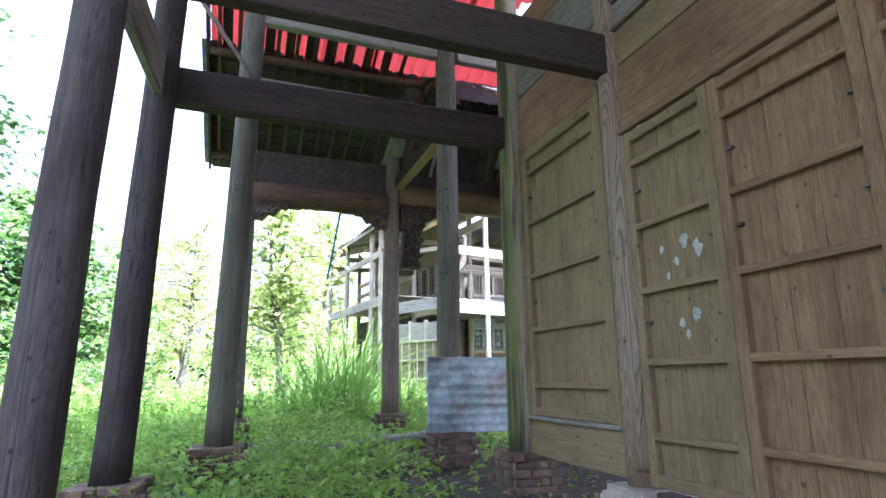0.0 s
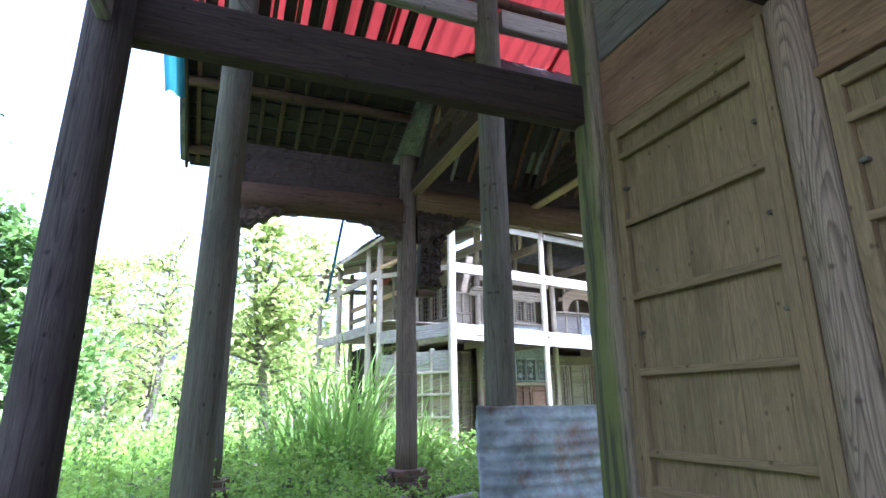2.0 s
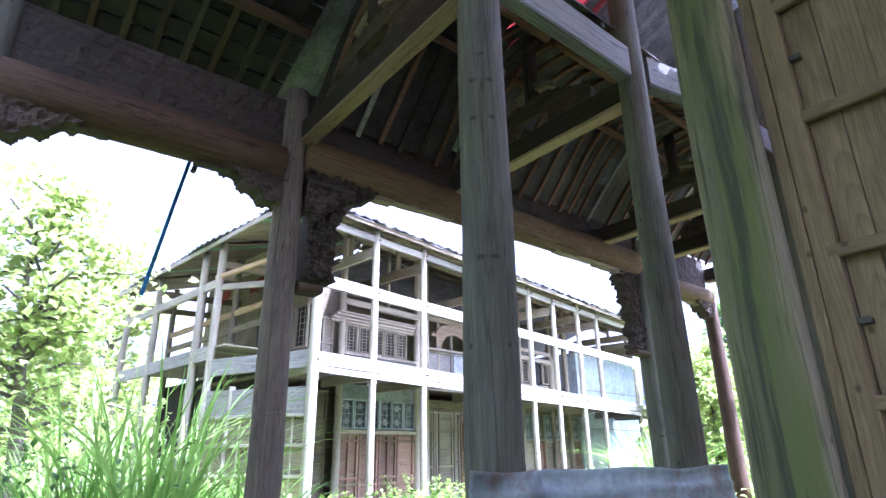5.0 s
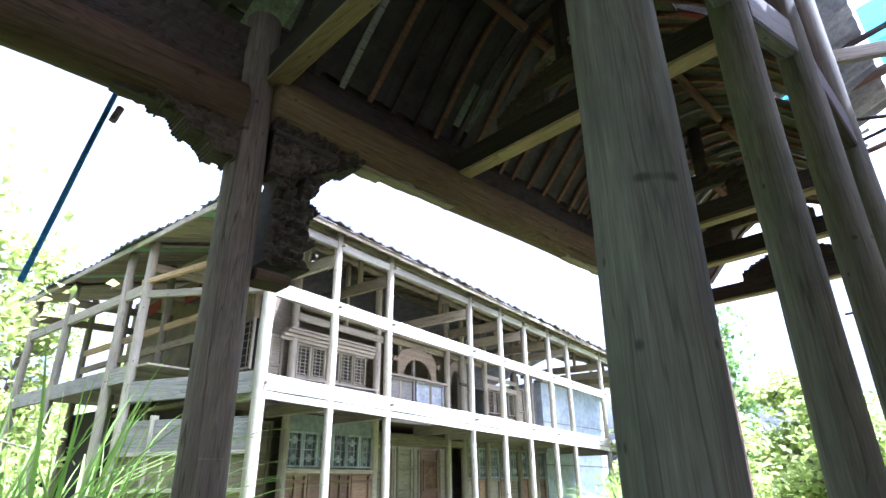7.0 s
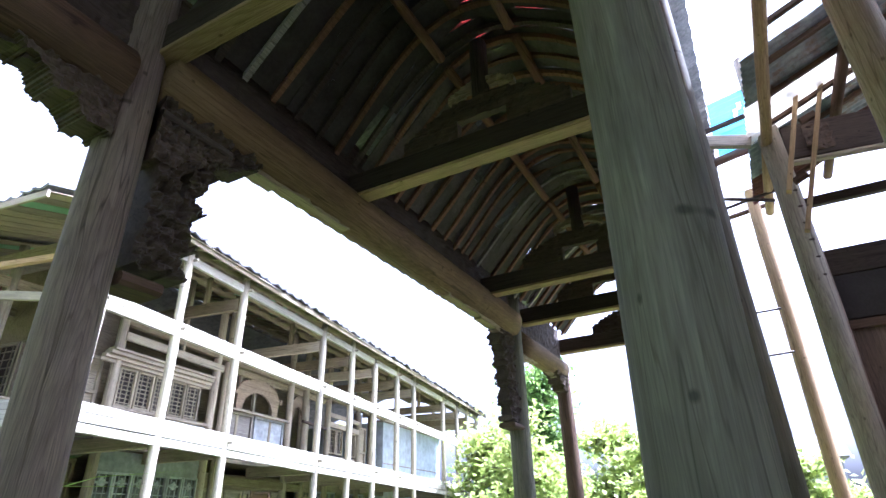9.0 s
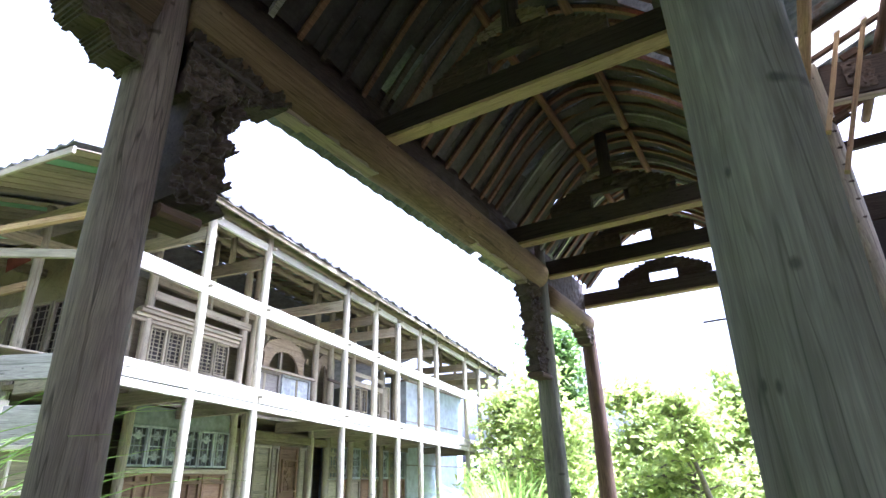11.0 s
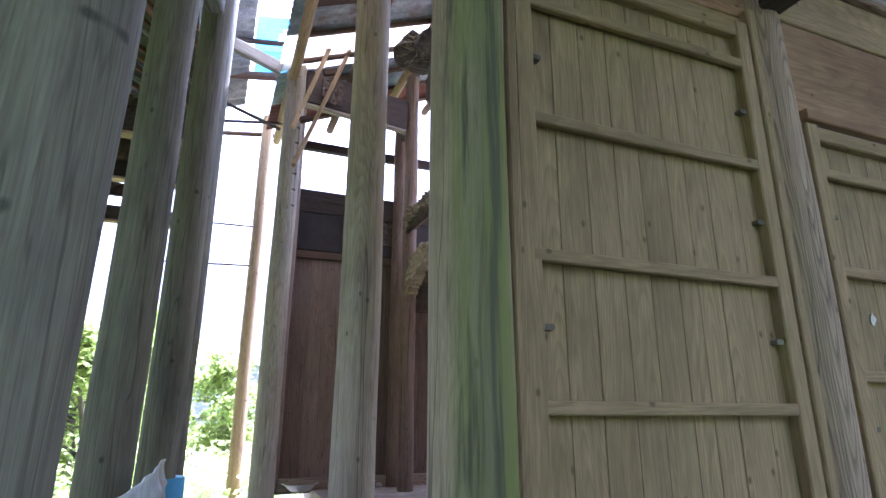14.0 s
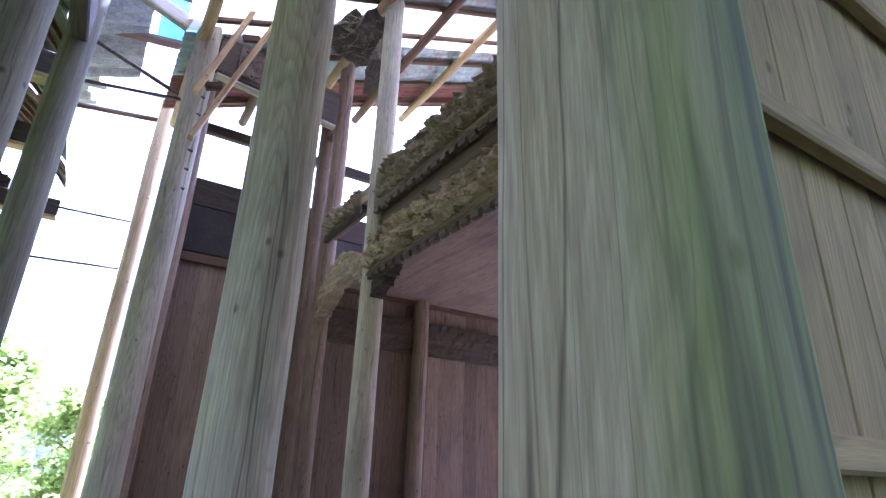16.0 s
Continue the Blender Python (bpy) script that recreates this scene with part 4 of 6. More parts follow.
# upper wall: window range with cornice and sill panel
d = house_drop(2.5)
wall_leaf(at_front(1.0, LV + 0.18, 3.12), 0.52, 1.05, W_PALE_H, (0, 0.5, 1), True)
place("sill_panel", raw("sill_panel", *box_data(1.95, 0.03, 0.40), BLUEGREY), at_front(1.66, LV + 0.02, 3.10 + d), house, "faded blue-grey boarding")
hbar("window_sill", (1.64, LV - 0.01, 3.52 + d), (3.6, LV - 0.01, 3.51 + d), 0.08, 0.045, W_PALE_H)
for k in range(5):
    lattice_window(at_front(1.68 + 0.335 * k, LV + 0.02, 3.55 + d), 0.315, 0.56, 3, 9, W_HOUSE, 0.032)
for k, (z, dp, h) in enumerate(((4.15, 0.05, 0.05), (4.205, 0.09, 0.05), (4.26, 0.14, 0.05), (4.31, 0.17, 0.035))):
    hbar("cornice_moulding", (1.28 + 0.04 * k, LV - dp / 2, z + d), (3.5 - 0.02 * k, LV - dp / 2, z + d - 0.02), dp, h, W_PALE_H, rings=4, wobble=0.003)
hbar("upper_plank", (1.60, LV - 0.05, 4.56 + d), (3.75, LV - 0.05, 4.52 + d), 0.04, 0.13, W_PALE_H, rings=5, wobble=0.006)
hbar("upper_beam", (1.6, LV, 4.82 + d), (10.4, LV, 4.62 + d), 0.1, 0.16, W_HB, rings=8, wobble=0.008)
log("upper_stub", hp(2.75, LV, 4.6 + d), hp(2.75, LV, 5.9 + d), 0.05, W_HOUSE, house, n=10)

# upper wall: balustrade below scalloped arches
d = house_drop(5.0)
for k, (a, b) in enumerate(((4.0, 4.86), (4.9, 5.86))):
    wall_leaf(at_front(a, LV + 0.06, 3.38 + d), b - a, 0.56, BLUEGREY if k else W_GREY, (0, 1))
hbar("balustrade_rail", (3.96, LV, 3.96 + d), (5.9, LV, 3.95 + d), 0.08, 0.05, W_PALE_H)
for u in (4.42, 4.86, 5.42):
    hbar("arch_upright", (u, LV + 0.1, 3.4 + d), (u, LV + 0.1, 4.75 + d), 0.06, 0.07, W_HOUSE)


def scallop(u, v):
    """Board with one round arch and a half arch on each side, notched at the springing."""
    big = ((u - 0.5) / 0.30) ** 2 + (v / 0.62) ** 2 < 1
    side = min(abs(u - 0.02), abs(u - 0.98)) < 0.07 and v < 0.45
    outer = v < 0.50 + 0.50 * math.sqrt(max(0.0, 1 - ((u - 0.5) / 0.42) ** 2)) if abs(u - 0.5) < 0.42 else v < 0.5 + 0.12 * math.sin(u * 40)
    return outer and not big and not side


carving("arched_board", scallop, 1.56, 0.66, 0.035, CARVED_PALE, at_front(4.14, LV + 0.04, 3.96 + d), house, "pale scalloped arched board", n=(52, 26), depth=0.004, freq=10)
carving("arched_board", scallop, 0.62, 0.6, 0.035, CARVED_PALE, at_front(6.0, LV + 0.06, 3.96 + d), house, "pale scalloped arched board", n=(26, 26), depth=0.004, freq=10)
hbar("arch_header", (4.0, LV + 0.06, 4.68 + d), (7.4, LV + 0.06, 4.62 + d), 0.05, 0.12, W_HB, rings=5, wobble=0.006)
hbar("loose_ledge", (6.3, LV - 0.1, 4.02 + d), (7.3, LV - 0.05, 3.98 + d), 0.06, 0.05, W_DARK)
# upper wall: half-stripped far windows
d = house_drop(8.2)
place("sill_panel", raw("sill_panel", *box_data(1.3, 0.03, 0.42), W_HOUSE), at_front(7.54, LV + 0.02, 3.10 + d), house)
for k in (0, 1, 3):
    lattice_window(at_front(7.56 + 0.32 * k, LV + 0.02, 3.56 + d), 0.3, 0.56, 3, 6, W_HOUSE, 0.032)
for z, h in ((4.20, 0.12), (4.42, 0.10)):
    hbar("upper_plank", (7.46, LV - 0.04, z + d), (8.9, LV - 0.04, z + d - 0.03), 0.05, h, W_PALE_H, rings=4, wobble=0.005)
wall_leaf(at_front(8.98, LV + 0.05, 3.1 + d), 0.45, 1.25, W_HOUSE, (0, 0.5, 1))

# lower wall
d = house_drop(2.5)
wall_leaf(at_front(0.95, LV + 0.25, 0.4), 0.56, 2.35, W_HB, (0, 0.25, 0.5, 0.75, 1), True)
place("header_panel", raw("header_panel", *box_data(1.98, 0.03, 0.28), BLUEGREY), at_front(1.62, LV + 0.02, 2.66 + d), house, "faded blue-grey boarding")
for k in range(6):
    lattice_window(at_front(1.64 + 0.325 * k, LV + 0.02, 2.10 + d), 0.315, 0.56, 3, 4, BLUEGREY, 0.032, 2)
hbar("lower_rail", (1.62, LV - 0.01, 2.05 + d), (3.6, LV - 0.01, 2.04 + d), 0.06, 0.07, W_PALE_H)
for k in range(4):
    wall_leaf(at_front(1.63 + 0.49 * k, LV + 0.02, 0.45), 0.48, 1.58 + d, W_DOOR, (0, 0.38, 0.46, 0.92, 1), k % 2 == 0)
d = house_drop(5.0)
place("door_header", raw("door_header", *box_data(2.5, 0.03, 0.26), W_HB), at_front(3.95, LV + 0.45, 2.62 + d), house)
for k, (u, w, mat) in enumerate(((4.0, 0.58, W_HOUSE), (4.60, 0.14, W_PALE_H), (4.76, 0.50, W_HOUSE), (5.28, 0.22, W_PALE_H), (5.52, 0.62, W_DOOR), (6.16, 0.3, W_PALE_H))):
    wall_leaf(at_front(u, LV + 0.45, 0.4), w, 2.22 + d, mat, (0, 0.22, 0.42, 0.6, 0.8, 1) if w > 0.3 else (0, 1))
lattice_window(at_front(5.58, LV + 0.42, 1.75 + d), 0.5, 0.62, 4, 4, W_DOOR, 0.04, 1)
hbar("lower_beam", (3.92, LV, 2.72 + d), (6.5, LV, 2.68 + d), 0.1, 0.14, W_HB, rings=4, wobble=0.006)
d = house_drop(8.4)
place("header_panel", raw("header_panel", *box_data(3.8, 0.03, 0.2), W_HOUSE), at_front(6.7, LV + 0.03, 2.74 + d), house)
for k in range(8):
    u = 6.62 + 0.46 * k
    if 0 < abs(u - 8.92) < 0.2:
        continue
    lattice_window(at_front(u, LV + 0.03, 2.08 + d), 0.42, 0.66, 4, 5, BLUEGREY if k % 3 else W_HOUSE, 0.034, 2)
    wall_leaf(at_front(u, LV + 0.03, 0.45), 0.45, 1.62 + d, W_DOOR if k % 2 else W_HOUSE, (0, 0.42, 0.5, 1))

# rooms behind, closed off
for nm, a, b, z0, z1 in (("ground_floor_room_wall", 0.2, 10.5, 0.3, 2.95), ("upper_room_wall", 2.2, 10.5, 3.05, 5.9)):
    place(nm, raw(nm, *box_data(b - a, 0.06, z1 - z0), W_HB), at_front(a, 4.3, z0), house)
place("upper_floor", raw("upper_floor", *box_data(10.4, 2.9, 0.06), W_HB), at_front(0.1, 1.5, 2.9), house)

# roof: rafters, boards with green felt showing between, tiles
rndr = random.Random(8)
for k, u in enumerate(np.arange(0.2, 14.9, 0.36)):
    v1 = min(3.3, u - 0.37)
    if v1 > 0:
        bar("rafter", hp(u, -0.18, roof_at(u, -0.18) - 0.05), hp(u, v1, roof_at(u, v1) - 0.05), 0.06, 0.05, W_HB, house)
for v in np.arange(-0.15, 3.3, 0.2):
    u = max(0.15, v + 0.37)
    while u < 14.9:
        u2 = min(14.9, u + rndr.uniform(0.4, 1.5))
        mat = GREEN_PL if rndr.random() < 0.34 and v > 0.1 else (W_GREY if rndr.random() < 0.25 else W_HB)
        bar("roof_board", hp(u, v, roof_at(u, v)), hp(u2 - 0.01, v, roof_at(u2, v)), 0.185 if rndr.random() < 0.8 else 0.14, 0.018, mat, house, up=HOUSE.to_3x3() @ Vector((0, -0.3, 1)))
        u = u2
TILE_SEC = [(-0.13, 0.035), (0, 0.0), (0.13, 0.035), (0.13, 0.06), (0, 0.025), (-0.13, 0.06)]
for k, u in enumerate(np.arange(-0.1, 15.0, 0.24)):
    v1 = min(3.4, u - 0.3)
    if v1 < 0.0:
        continue
    lo = -0.24 + 0.03 * math.sin(k * 2.3)
    me = prism("tile_course", (v1 - lo) * 1.045, TILE_SEC, TILE, 10, 0.014, seed=k)
    place("tile_course", me, axis_pose(hp(u, lo, roof_at(u, lo) + 0.025), hp(u, v1, roof_at(u, v1) + 0.025)), house)
bar("eave_board", hp(0.1, -0.2, roof_at(0.1, -0.2) - 0.045), hp(14.9, -0.2, roof_at(14.9, -0.2) - 0.045), 0.03, 0.07, W_HB, house, rings=9, wobble=0.01)
za, zb = roof_at(3.4, 3.4), roof_at(14.9, 3.4)
me = raw("back_slope", [hp(3.4, 3.4, za), hp(14.9, 3.4, zb), hp(14.9, 7.0, zb - 1.1), hp(3.4, 7.0, za - 1.1), hp(3.4, 3.4, za - 0.08), hp(14.9, 3.4, zb - 0.08), hp(14.9, 7.0, zb - 1.18), hp(3.4, 7.0, za - 1.18)], [(0, 1, 2, 3), (7, 6, 5, 4), (0, 4, 5, 1), (1, 5, 6, 2), (2, 6, 7, 3), (3, 7, 4, 0)], TILE)
place("back_slope", me, Matrix(), house)

# wing on the near end
UW = -0.8
WING = [(UW, 1.9), (UW, 2.6), (UW, 4.75), (UW, 6.5)]
for i, (u, v) in enumerate(WING):
    log("wing_post", hp(u, v, 0.35), hp(u, v, wing_at(u) - 0.04), 0.07, W_PALE_H if i < 2 else W_HOUSE, house, n=12, wobble=0.01)
hbar("side_beam", (0, 0.06, 3.02), (UW + 0.02, 1.84, 2.98), 0.07, 0.28, W_GREY, rings=4, wobble=0.006)
hbar("side_rail", (0, 0.06, 4.32), (UW + 0.02, 1.84, 4.40), 0.05, 0.11, W_HOUSE, rings=4, wobble=0.006)
for z, h in ((3.25, 0.24), (4.50, 0.16)):
    for p, q in zip(WING[:-1], WING[1:]):
        hbar("wing_rail", (p[0], p[1] + 0.06, z), (q[0], q[1] - 0.06, z), 0.06, h, W_PALE_H if z > 4 else W_GREY, rings=5, wobble=0.007)
hbar("bamboo_pole", (UW - 0.05, 1.95, 4.58), (0.0, 0.1, 4.98), 0.075, 0.075, W_YELLOW)
for k in range(4):
    f0, f1 = k / 4, (k + 1) / 4
    a = hp(UW * f0, 0.05 + 1.8 * f0, 0.4)
    b = hp(UW * f1, 0.05 + 1.8 * f1, 0.4)
    for q in range(5):
        bar("side_panel", a + Vector((0, 0, 0.22 + 0.44 * q)), b + Vector((0, 0, 0.22 + 0.44 * q)), 0.03, 0.425, W_HB if q < 4 else W_GREY, house)
        bar("side_rail", a + Vector((0, 0, 0.44 * q)) - Vector((0.03, 0.03, 0)), b + Vector((0, 0, 0.44 * q)) - Vector((0.03, 0.03, 0)), 0.04, 0.05, W_PALE_H, house)
    bar("side_stile", a, a + Vector((0, 0, 2.25)), 0.10, 0.06, W_PALE_H, house)
    c = (a + b) / 2
    bar("side_stile", c, c + Vector((0, 0, 1.78)), 0.07, 0.035, W_PALE_H, house)
for v in np.arange(1.6, 6.5, 0.2):
    hbar("wing_floor_board", (UW + 0.02, v, 3.34), (0.8, v, 3.34), 0.19, 0.03, W_HOUSE)
for v in (1.95, 3.2, 4.75, 6.4):
    hbar("wing_tie", (UW, v, 4.85), (1.2, v, 4.95), 0.08, 0.14, W_HB, rings=4, wobble=0.006)
    log("wing_inner_post", hp(0.15, v, 0.4), hp(0.15, v, 5.45), 0.065, W_HOUSE, house, n=10)
for z in (3.95, 4.3):
    hbar("wing_inner_rail", (0.15, 2.0, z), (0.15, 6.4, z), 0.05, 0.12, W_YELLOW if z > 4 else W_HB, rings=4, wobble=0.006)
for k in range(4):
    lattice_window(at_side(0.85, 2.0 + 0.5 * k, 3.5), 0.46, 0.85, 3, 7, W_HOUSE, 0.04)
place("side_sill_panel", raw("side_sill_panel", *box_data(2.2, 0.03, 0.4), W_HOUSE), at_side(0.85, 3.6, 3.08), house)
place("wing_upper_wall", raw("wing_upper_wall", *box_data(0.05, 4.6, 2.5), W_HB), at_front(1.02, 1.95, 3.1), house)
# near-black sheets that stand for the shade inside the wing's lower openings
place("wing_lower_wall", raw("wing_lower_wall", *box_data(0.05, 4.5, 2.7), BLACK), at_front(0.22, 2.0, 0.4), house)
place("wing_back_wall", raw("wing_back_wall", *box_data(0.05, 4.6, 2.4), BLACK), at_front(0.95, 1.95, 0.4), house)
RED_CLOTH = mottled("faded_red_cloth", (0.16, 0.025, 0.025), (0.30, 0.06, 0.05), 8)
for v, w in ((2.6, 0.5), (4.0, 0.8)):
    hbar("red_hanging_sheet", (0.4, v, 4.95), (0.4, v + w, 4.85), 0.01, 0.22, RED_CLOTH, "faded red cloth hung below the roof", rings=6, wobble=0.02)
for v in np.arange(0.0, 6.9, 0.22):
    ue = -1.0 + 0.05 * math.sin(v * 2.1)
    u1 = min(3.2, v + 0.33)
    ln = u1 - ue
    me = prism("tile_course", ln * 1.045, TILE_SEC, TILE, 8, 0.022, seed=v + 50)
    place("tile_course", me, axis_pose(hp(ue, v, wing_at(ue) + 0.03), hp(u1, v, wing_at(u1) + 0.03)), house)
    if rndr.random() < 0.9:
        bar("roof_board", hp(ue + 0.05, v, wing_at(ue + 0.05)), hp(u1, v, wing_at(u1)), 0.2, 0.018, GREEN_PL if rndr.random() < 0.07 else W_HB, house, up=HOUSE.to_3x3() @ Vector((-0.3, 0, 1)))
bar("eave_board", hp(-0.97, -0.1, wing_at(-0.97) - 0.02), hp(-0.97, 6.9, wing_at(-0.97) - 0.02), 0.035, 0.09, W_PALE_H, house, rings=8, wobble=0.015)

# pale blue plastered wall closing the far end
ob = thing("plastered_building", hp(12.5, 4, 0.3), "pale blue-grey plastered building behind the timber house", "building")
for nm, u0, v0, w, dd, h in (("front_wall", 10.45, 1.5, 4.3, 0.2, 4.15), ("side_wall", 10.45, 1.72, 0.2, 4.0, 4.15), ("end_wall", 14.55, 1.72, 0.2, 4.0, 4.15)):
    place(nm, raw(nm, *box_data(w, dd, h), PLASTER), at_front(u0, v0, 0.3), ob)
bar("coping", hp(10.4, 1.55, 4.48), hp(14.8, 1.55, 4.48), 0.3, 0.06, STONE, ob)
for z in (2.2, 3.35):
    bar("joint", hp(10.45, 1.49, z), hp(14.7, 1.49, z), 0.02, 0.025, STONE, ob)


# ---------- hall beyond the wall ----------
hall = thing("wall_hall", (8.5, 2, 0.8), "red-brown plank partition wall with a dark carved frieze", "wall", kind="structure")
HX = 8.3
for k, y in enumerate(np.arange(4.65, -2.0, -0.19)):
    place("plank", plank(0.19, 2.85, W_INNER, 60 + k), axis_pose((HX, y - 0.095, 0.8), (HX, y - 0.095, 3.65), (0, 1, 0)), hall)
for z0, h, mat in ((3.64, 0.10, W_BROWN), (3.75, 0.52, BLACK), (4.28, 0.32, W_DARK)):
    bar("frieze_board", (HX - 0.03, 4.66, z0 + h / 2), (HX - 0.03, -2.0, z0 + h / 2), 0.07, h, mat, hall, rings=5, wobble=0.004)
for y in (4.6, 3.1, 1.6, 0.1):
    log("wall_post", (HX - 0.1, y, 0.8), (HX - 0.1, y, 6.2), 0.10, W_INNER, hall, n=14)
carving("inner_frieze", lambda u, v: True, 4.9, 0.42, 0.04, CARVED, Matrix.Translation((HX - 0.07, 2.95, 3.02)) @ pose(0, 0, 0, 0, 0, -90), hall, n=(120, 10), depth=0.02, freq=14, seed=4)
for y in (3.9, 3.45):
    carving("carved_panel", lambda u, v: True, 0.36, 0.34, 0.03, CARVED, Matrix.Translation((HX - 0.07, y, 3.92)) @ pose(0, 0, 0, 0, 0, -90), hall, n=(16, 14), depth=0.02, freq=22, seed=y)
# unseen board added so that no daylight shows between the planks
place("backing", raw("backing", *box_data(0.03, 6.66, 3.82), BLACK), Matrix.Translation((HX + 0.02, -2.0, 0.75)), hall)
bar("sill", (HX - 0.06, 4.66, 0.86), (HX - 0.06, -2.0, 0.86), 0.14, 0.14, W_RED, hall)


def platform():
    ob = thing("hall_floor", (6.5, 1.2, 0.4), "stone-edged earth floor of the hall", "floor", kind="structure")
    place("slab", raw("slab", *box_data(3.4, 6.0, 0.62), STONE), Matrix.Translation((5.4, -1.9, 0.18)), ob)


platform()
T_X, U_X, TY = 6.47, 7.72, 3.1
wooden_post(T_X, TY, 0.8, 6.4, 0.105, W_TAN, "slim pale brown hall post under carved beams", taper=0.95)
wooden_post(U_X, TY, 0.8, 6.4, 0.095, W_INNER, "slim red-brown hall post", taper=0.95)


def carved_beam(x0, x1, z, h, label, pale=True):
    ob = thing("carved_beam", ((x0 + x1) / 2, TY, z), label, "carved beam", "carved hall beams")
    bar("timber", (x0, TY, z), (x1, TY, z), 0.16, h, CARVED_PALE, ob, c=0.03, rings=12, wobble=0.006)
    m = Matrix.Translation((x0 + 0.15, TY + 0.09, z - h * 0.40))
    carving("relief", lambda u, v: noise.noise((u * 40, v * 5, z)) < 0.35, x1 - x0 - 0.3, h * 0.86, 0.05, CARVED_PALE, m, ob, n=(190, 22), depth=0.085, freq=12, seed=z)
    carving("lower_border", lambda u, v: (int(u * 90) % 3 != 0) or v > 0.6, x1 - x0 - 0.1, 0.07, 0.04, CARVED, Matrix.Translation((x0 + 0.05, TY + 0.07, z - h / 2 - 0.07)), ob, n=(90, 5), depth=0.015)
    return ob


carved_beam(2.6, T_X + 0.1, 3.44, 0.34, "pale carved hall beam with figures and scrolls in deep relief")
carved_beam(2.6, T_X - 0.05, 4.08, 0.38, "pale carved upper hall beam with scrolls in deep relief")
carved_beam(T_X + 0.1, U_X - 0.05, 4.11, 0.20, "short carved rail between two hall posts")
bar("infill_board", (2.6, TY - 0.02, 3.75), (T_X, TY - 0.02, 3.75), 0.04, 0.27, W_INNER, hall)
ob = thing("curved_beam", (7.3, TY, 3.5), "curved carved moon beam between two hall posts", "carved beam", "carved hall beams")
carving("board", lambda u, v: 0.55 * math.sin(math.pi * (0.15 + 0.8 * u)) < v < 0.28 + 0.7 * math.sin(math.pi * (0.12 + 0.76 * u)), U_X - T_X - 0.1, 0.62, 0.14, CARVED_PALE, Matrix.Translation((T_X + 0.05, TY, 3.04)), ob, n=(40, 20), depth=0.03, freq=14)
ob = thing("hall_ceiling", (5.5, 1.3, 3.85), "red-brown board ceiling of the hall", "ceiling", kind="structure")
place("boards", raw("boards", *box_data(5.6, 4.6, 0.05), W_INNER), Matrix.Translation((2.7, -1.7, 3.70)), ob)
ob = thing("carved_bracket", (T_X, TY, 3.3), "small carved bracket on a hall post", "bracket", "cloud brackets")
carving("board", bracket_shape, 0.36, 0.26, 0.1, CARVED, Matrix.Translation((T_X - 0.1, TY, 3.0)) @ Matrix.Diagonal((-1, 1, 1, 1)), ob, n=(18, 12), depth=0.02)


W_RED_BOARD = wood("red_painted_board", (0.13, 0.045, 0.035), (0.24, 0.10, 0.075))
# hall roof of tin and pale sheets on purlins
CREAM_PL = sheer("cream_plastic_sheet", (0.50, 0.45, 0.33), (0.68, 0.63, 0.50), 0.35)


def hall_roof():
    ob = thing("hall_roof", (6, 3.3, 6.3), "patched hall roof of pale corrugated sheets on round purlins", "roof", kind="structure")
    rz = lambda y: 5.75 + 0.42 * (4.9 - y)
    sl = math.atan(0.42)
    for i, y in enumerate((4.8, 4.0, 3.2, 2.4, 1.6, 0.8, -0.4, -1.6)):
        log("purlin", (2.6, y, rz(y) - 0.1), (9.2, y, rz(y) - 0.1), 0.06, W_BROWN if i % 2 else W_YELLOW, ob, n=12)
    for k, x in enumerate(np.arange(2.7, 9.2, 0.55)):
        bar("rafter", (x, 4.75, rz(4.75) - 0.03), (x, -2.0, rz(-2.0) - 0.03), 0.06, 0.05, W_BROWN, ob)
    for k, x in enumerate(np.arange(2.6, 9.0, 0.8)):
        me = corrugated("sheet", 0.84, 7.6, 0.1, 0.014, (PALE_PL, CREAM_PL, CREAM_PL, PALE_PL, TIN, CREAM_PL, TIN, W_RED_BOARD)[k % 8], 0.03, k + 30)
        place("sheet", me, Matrix.Translation((x, 4.98, rz(4.98) + 0.03 + 0.012 * (k % 2))) @ Matrix.Rotation(-sl, 4, "X") @ Matrix.Diagonal((1, -1, 1, 1)), ob)


hall_roof()


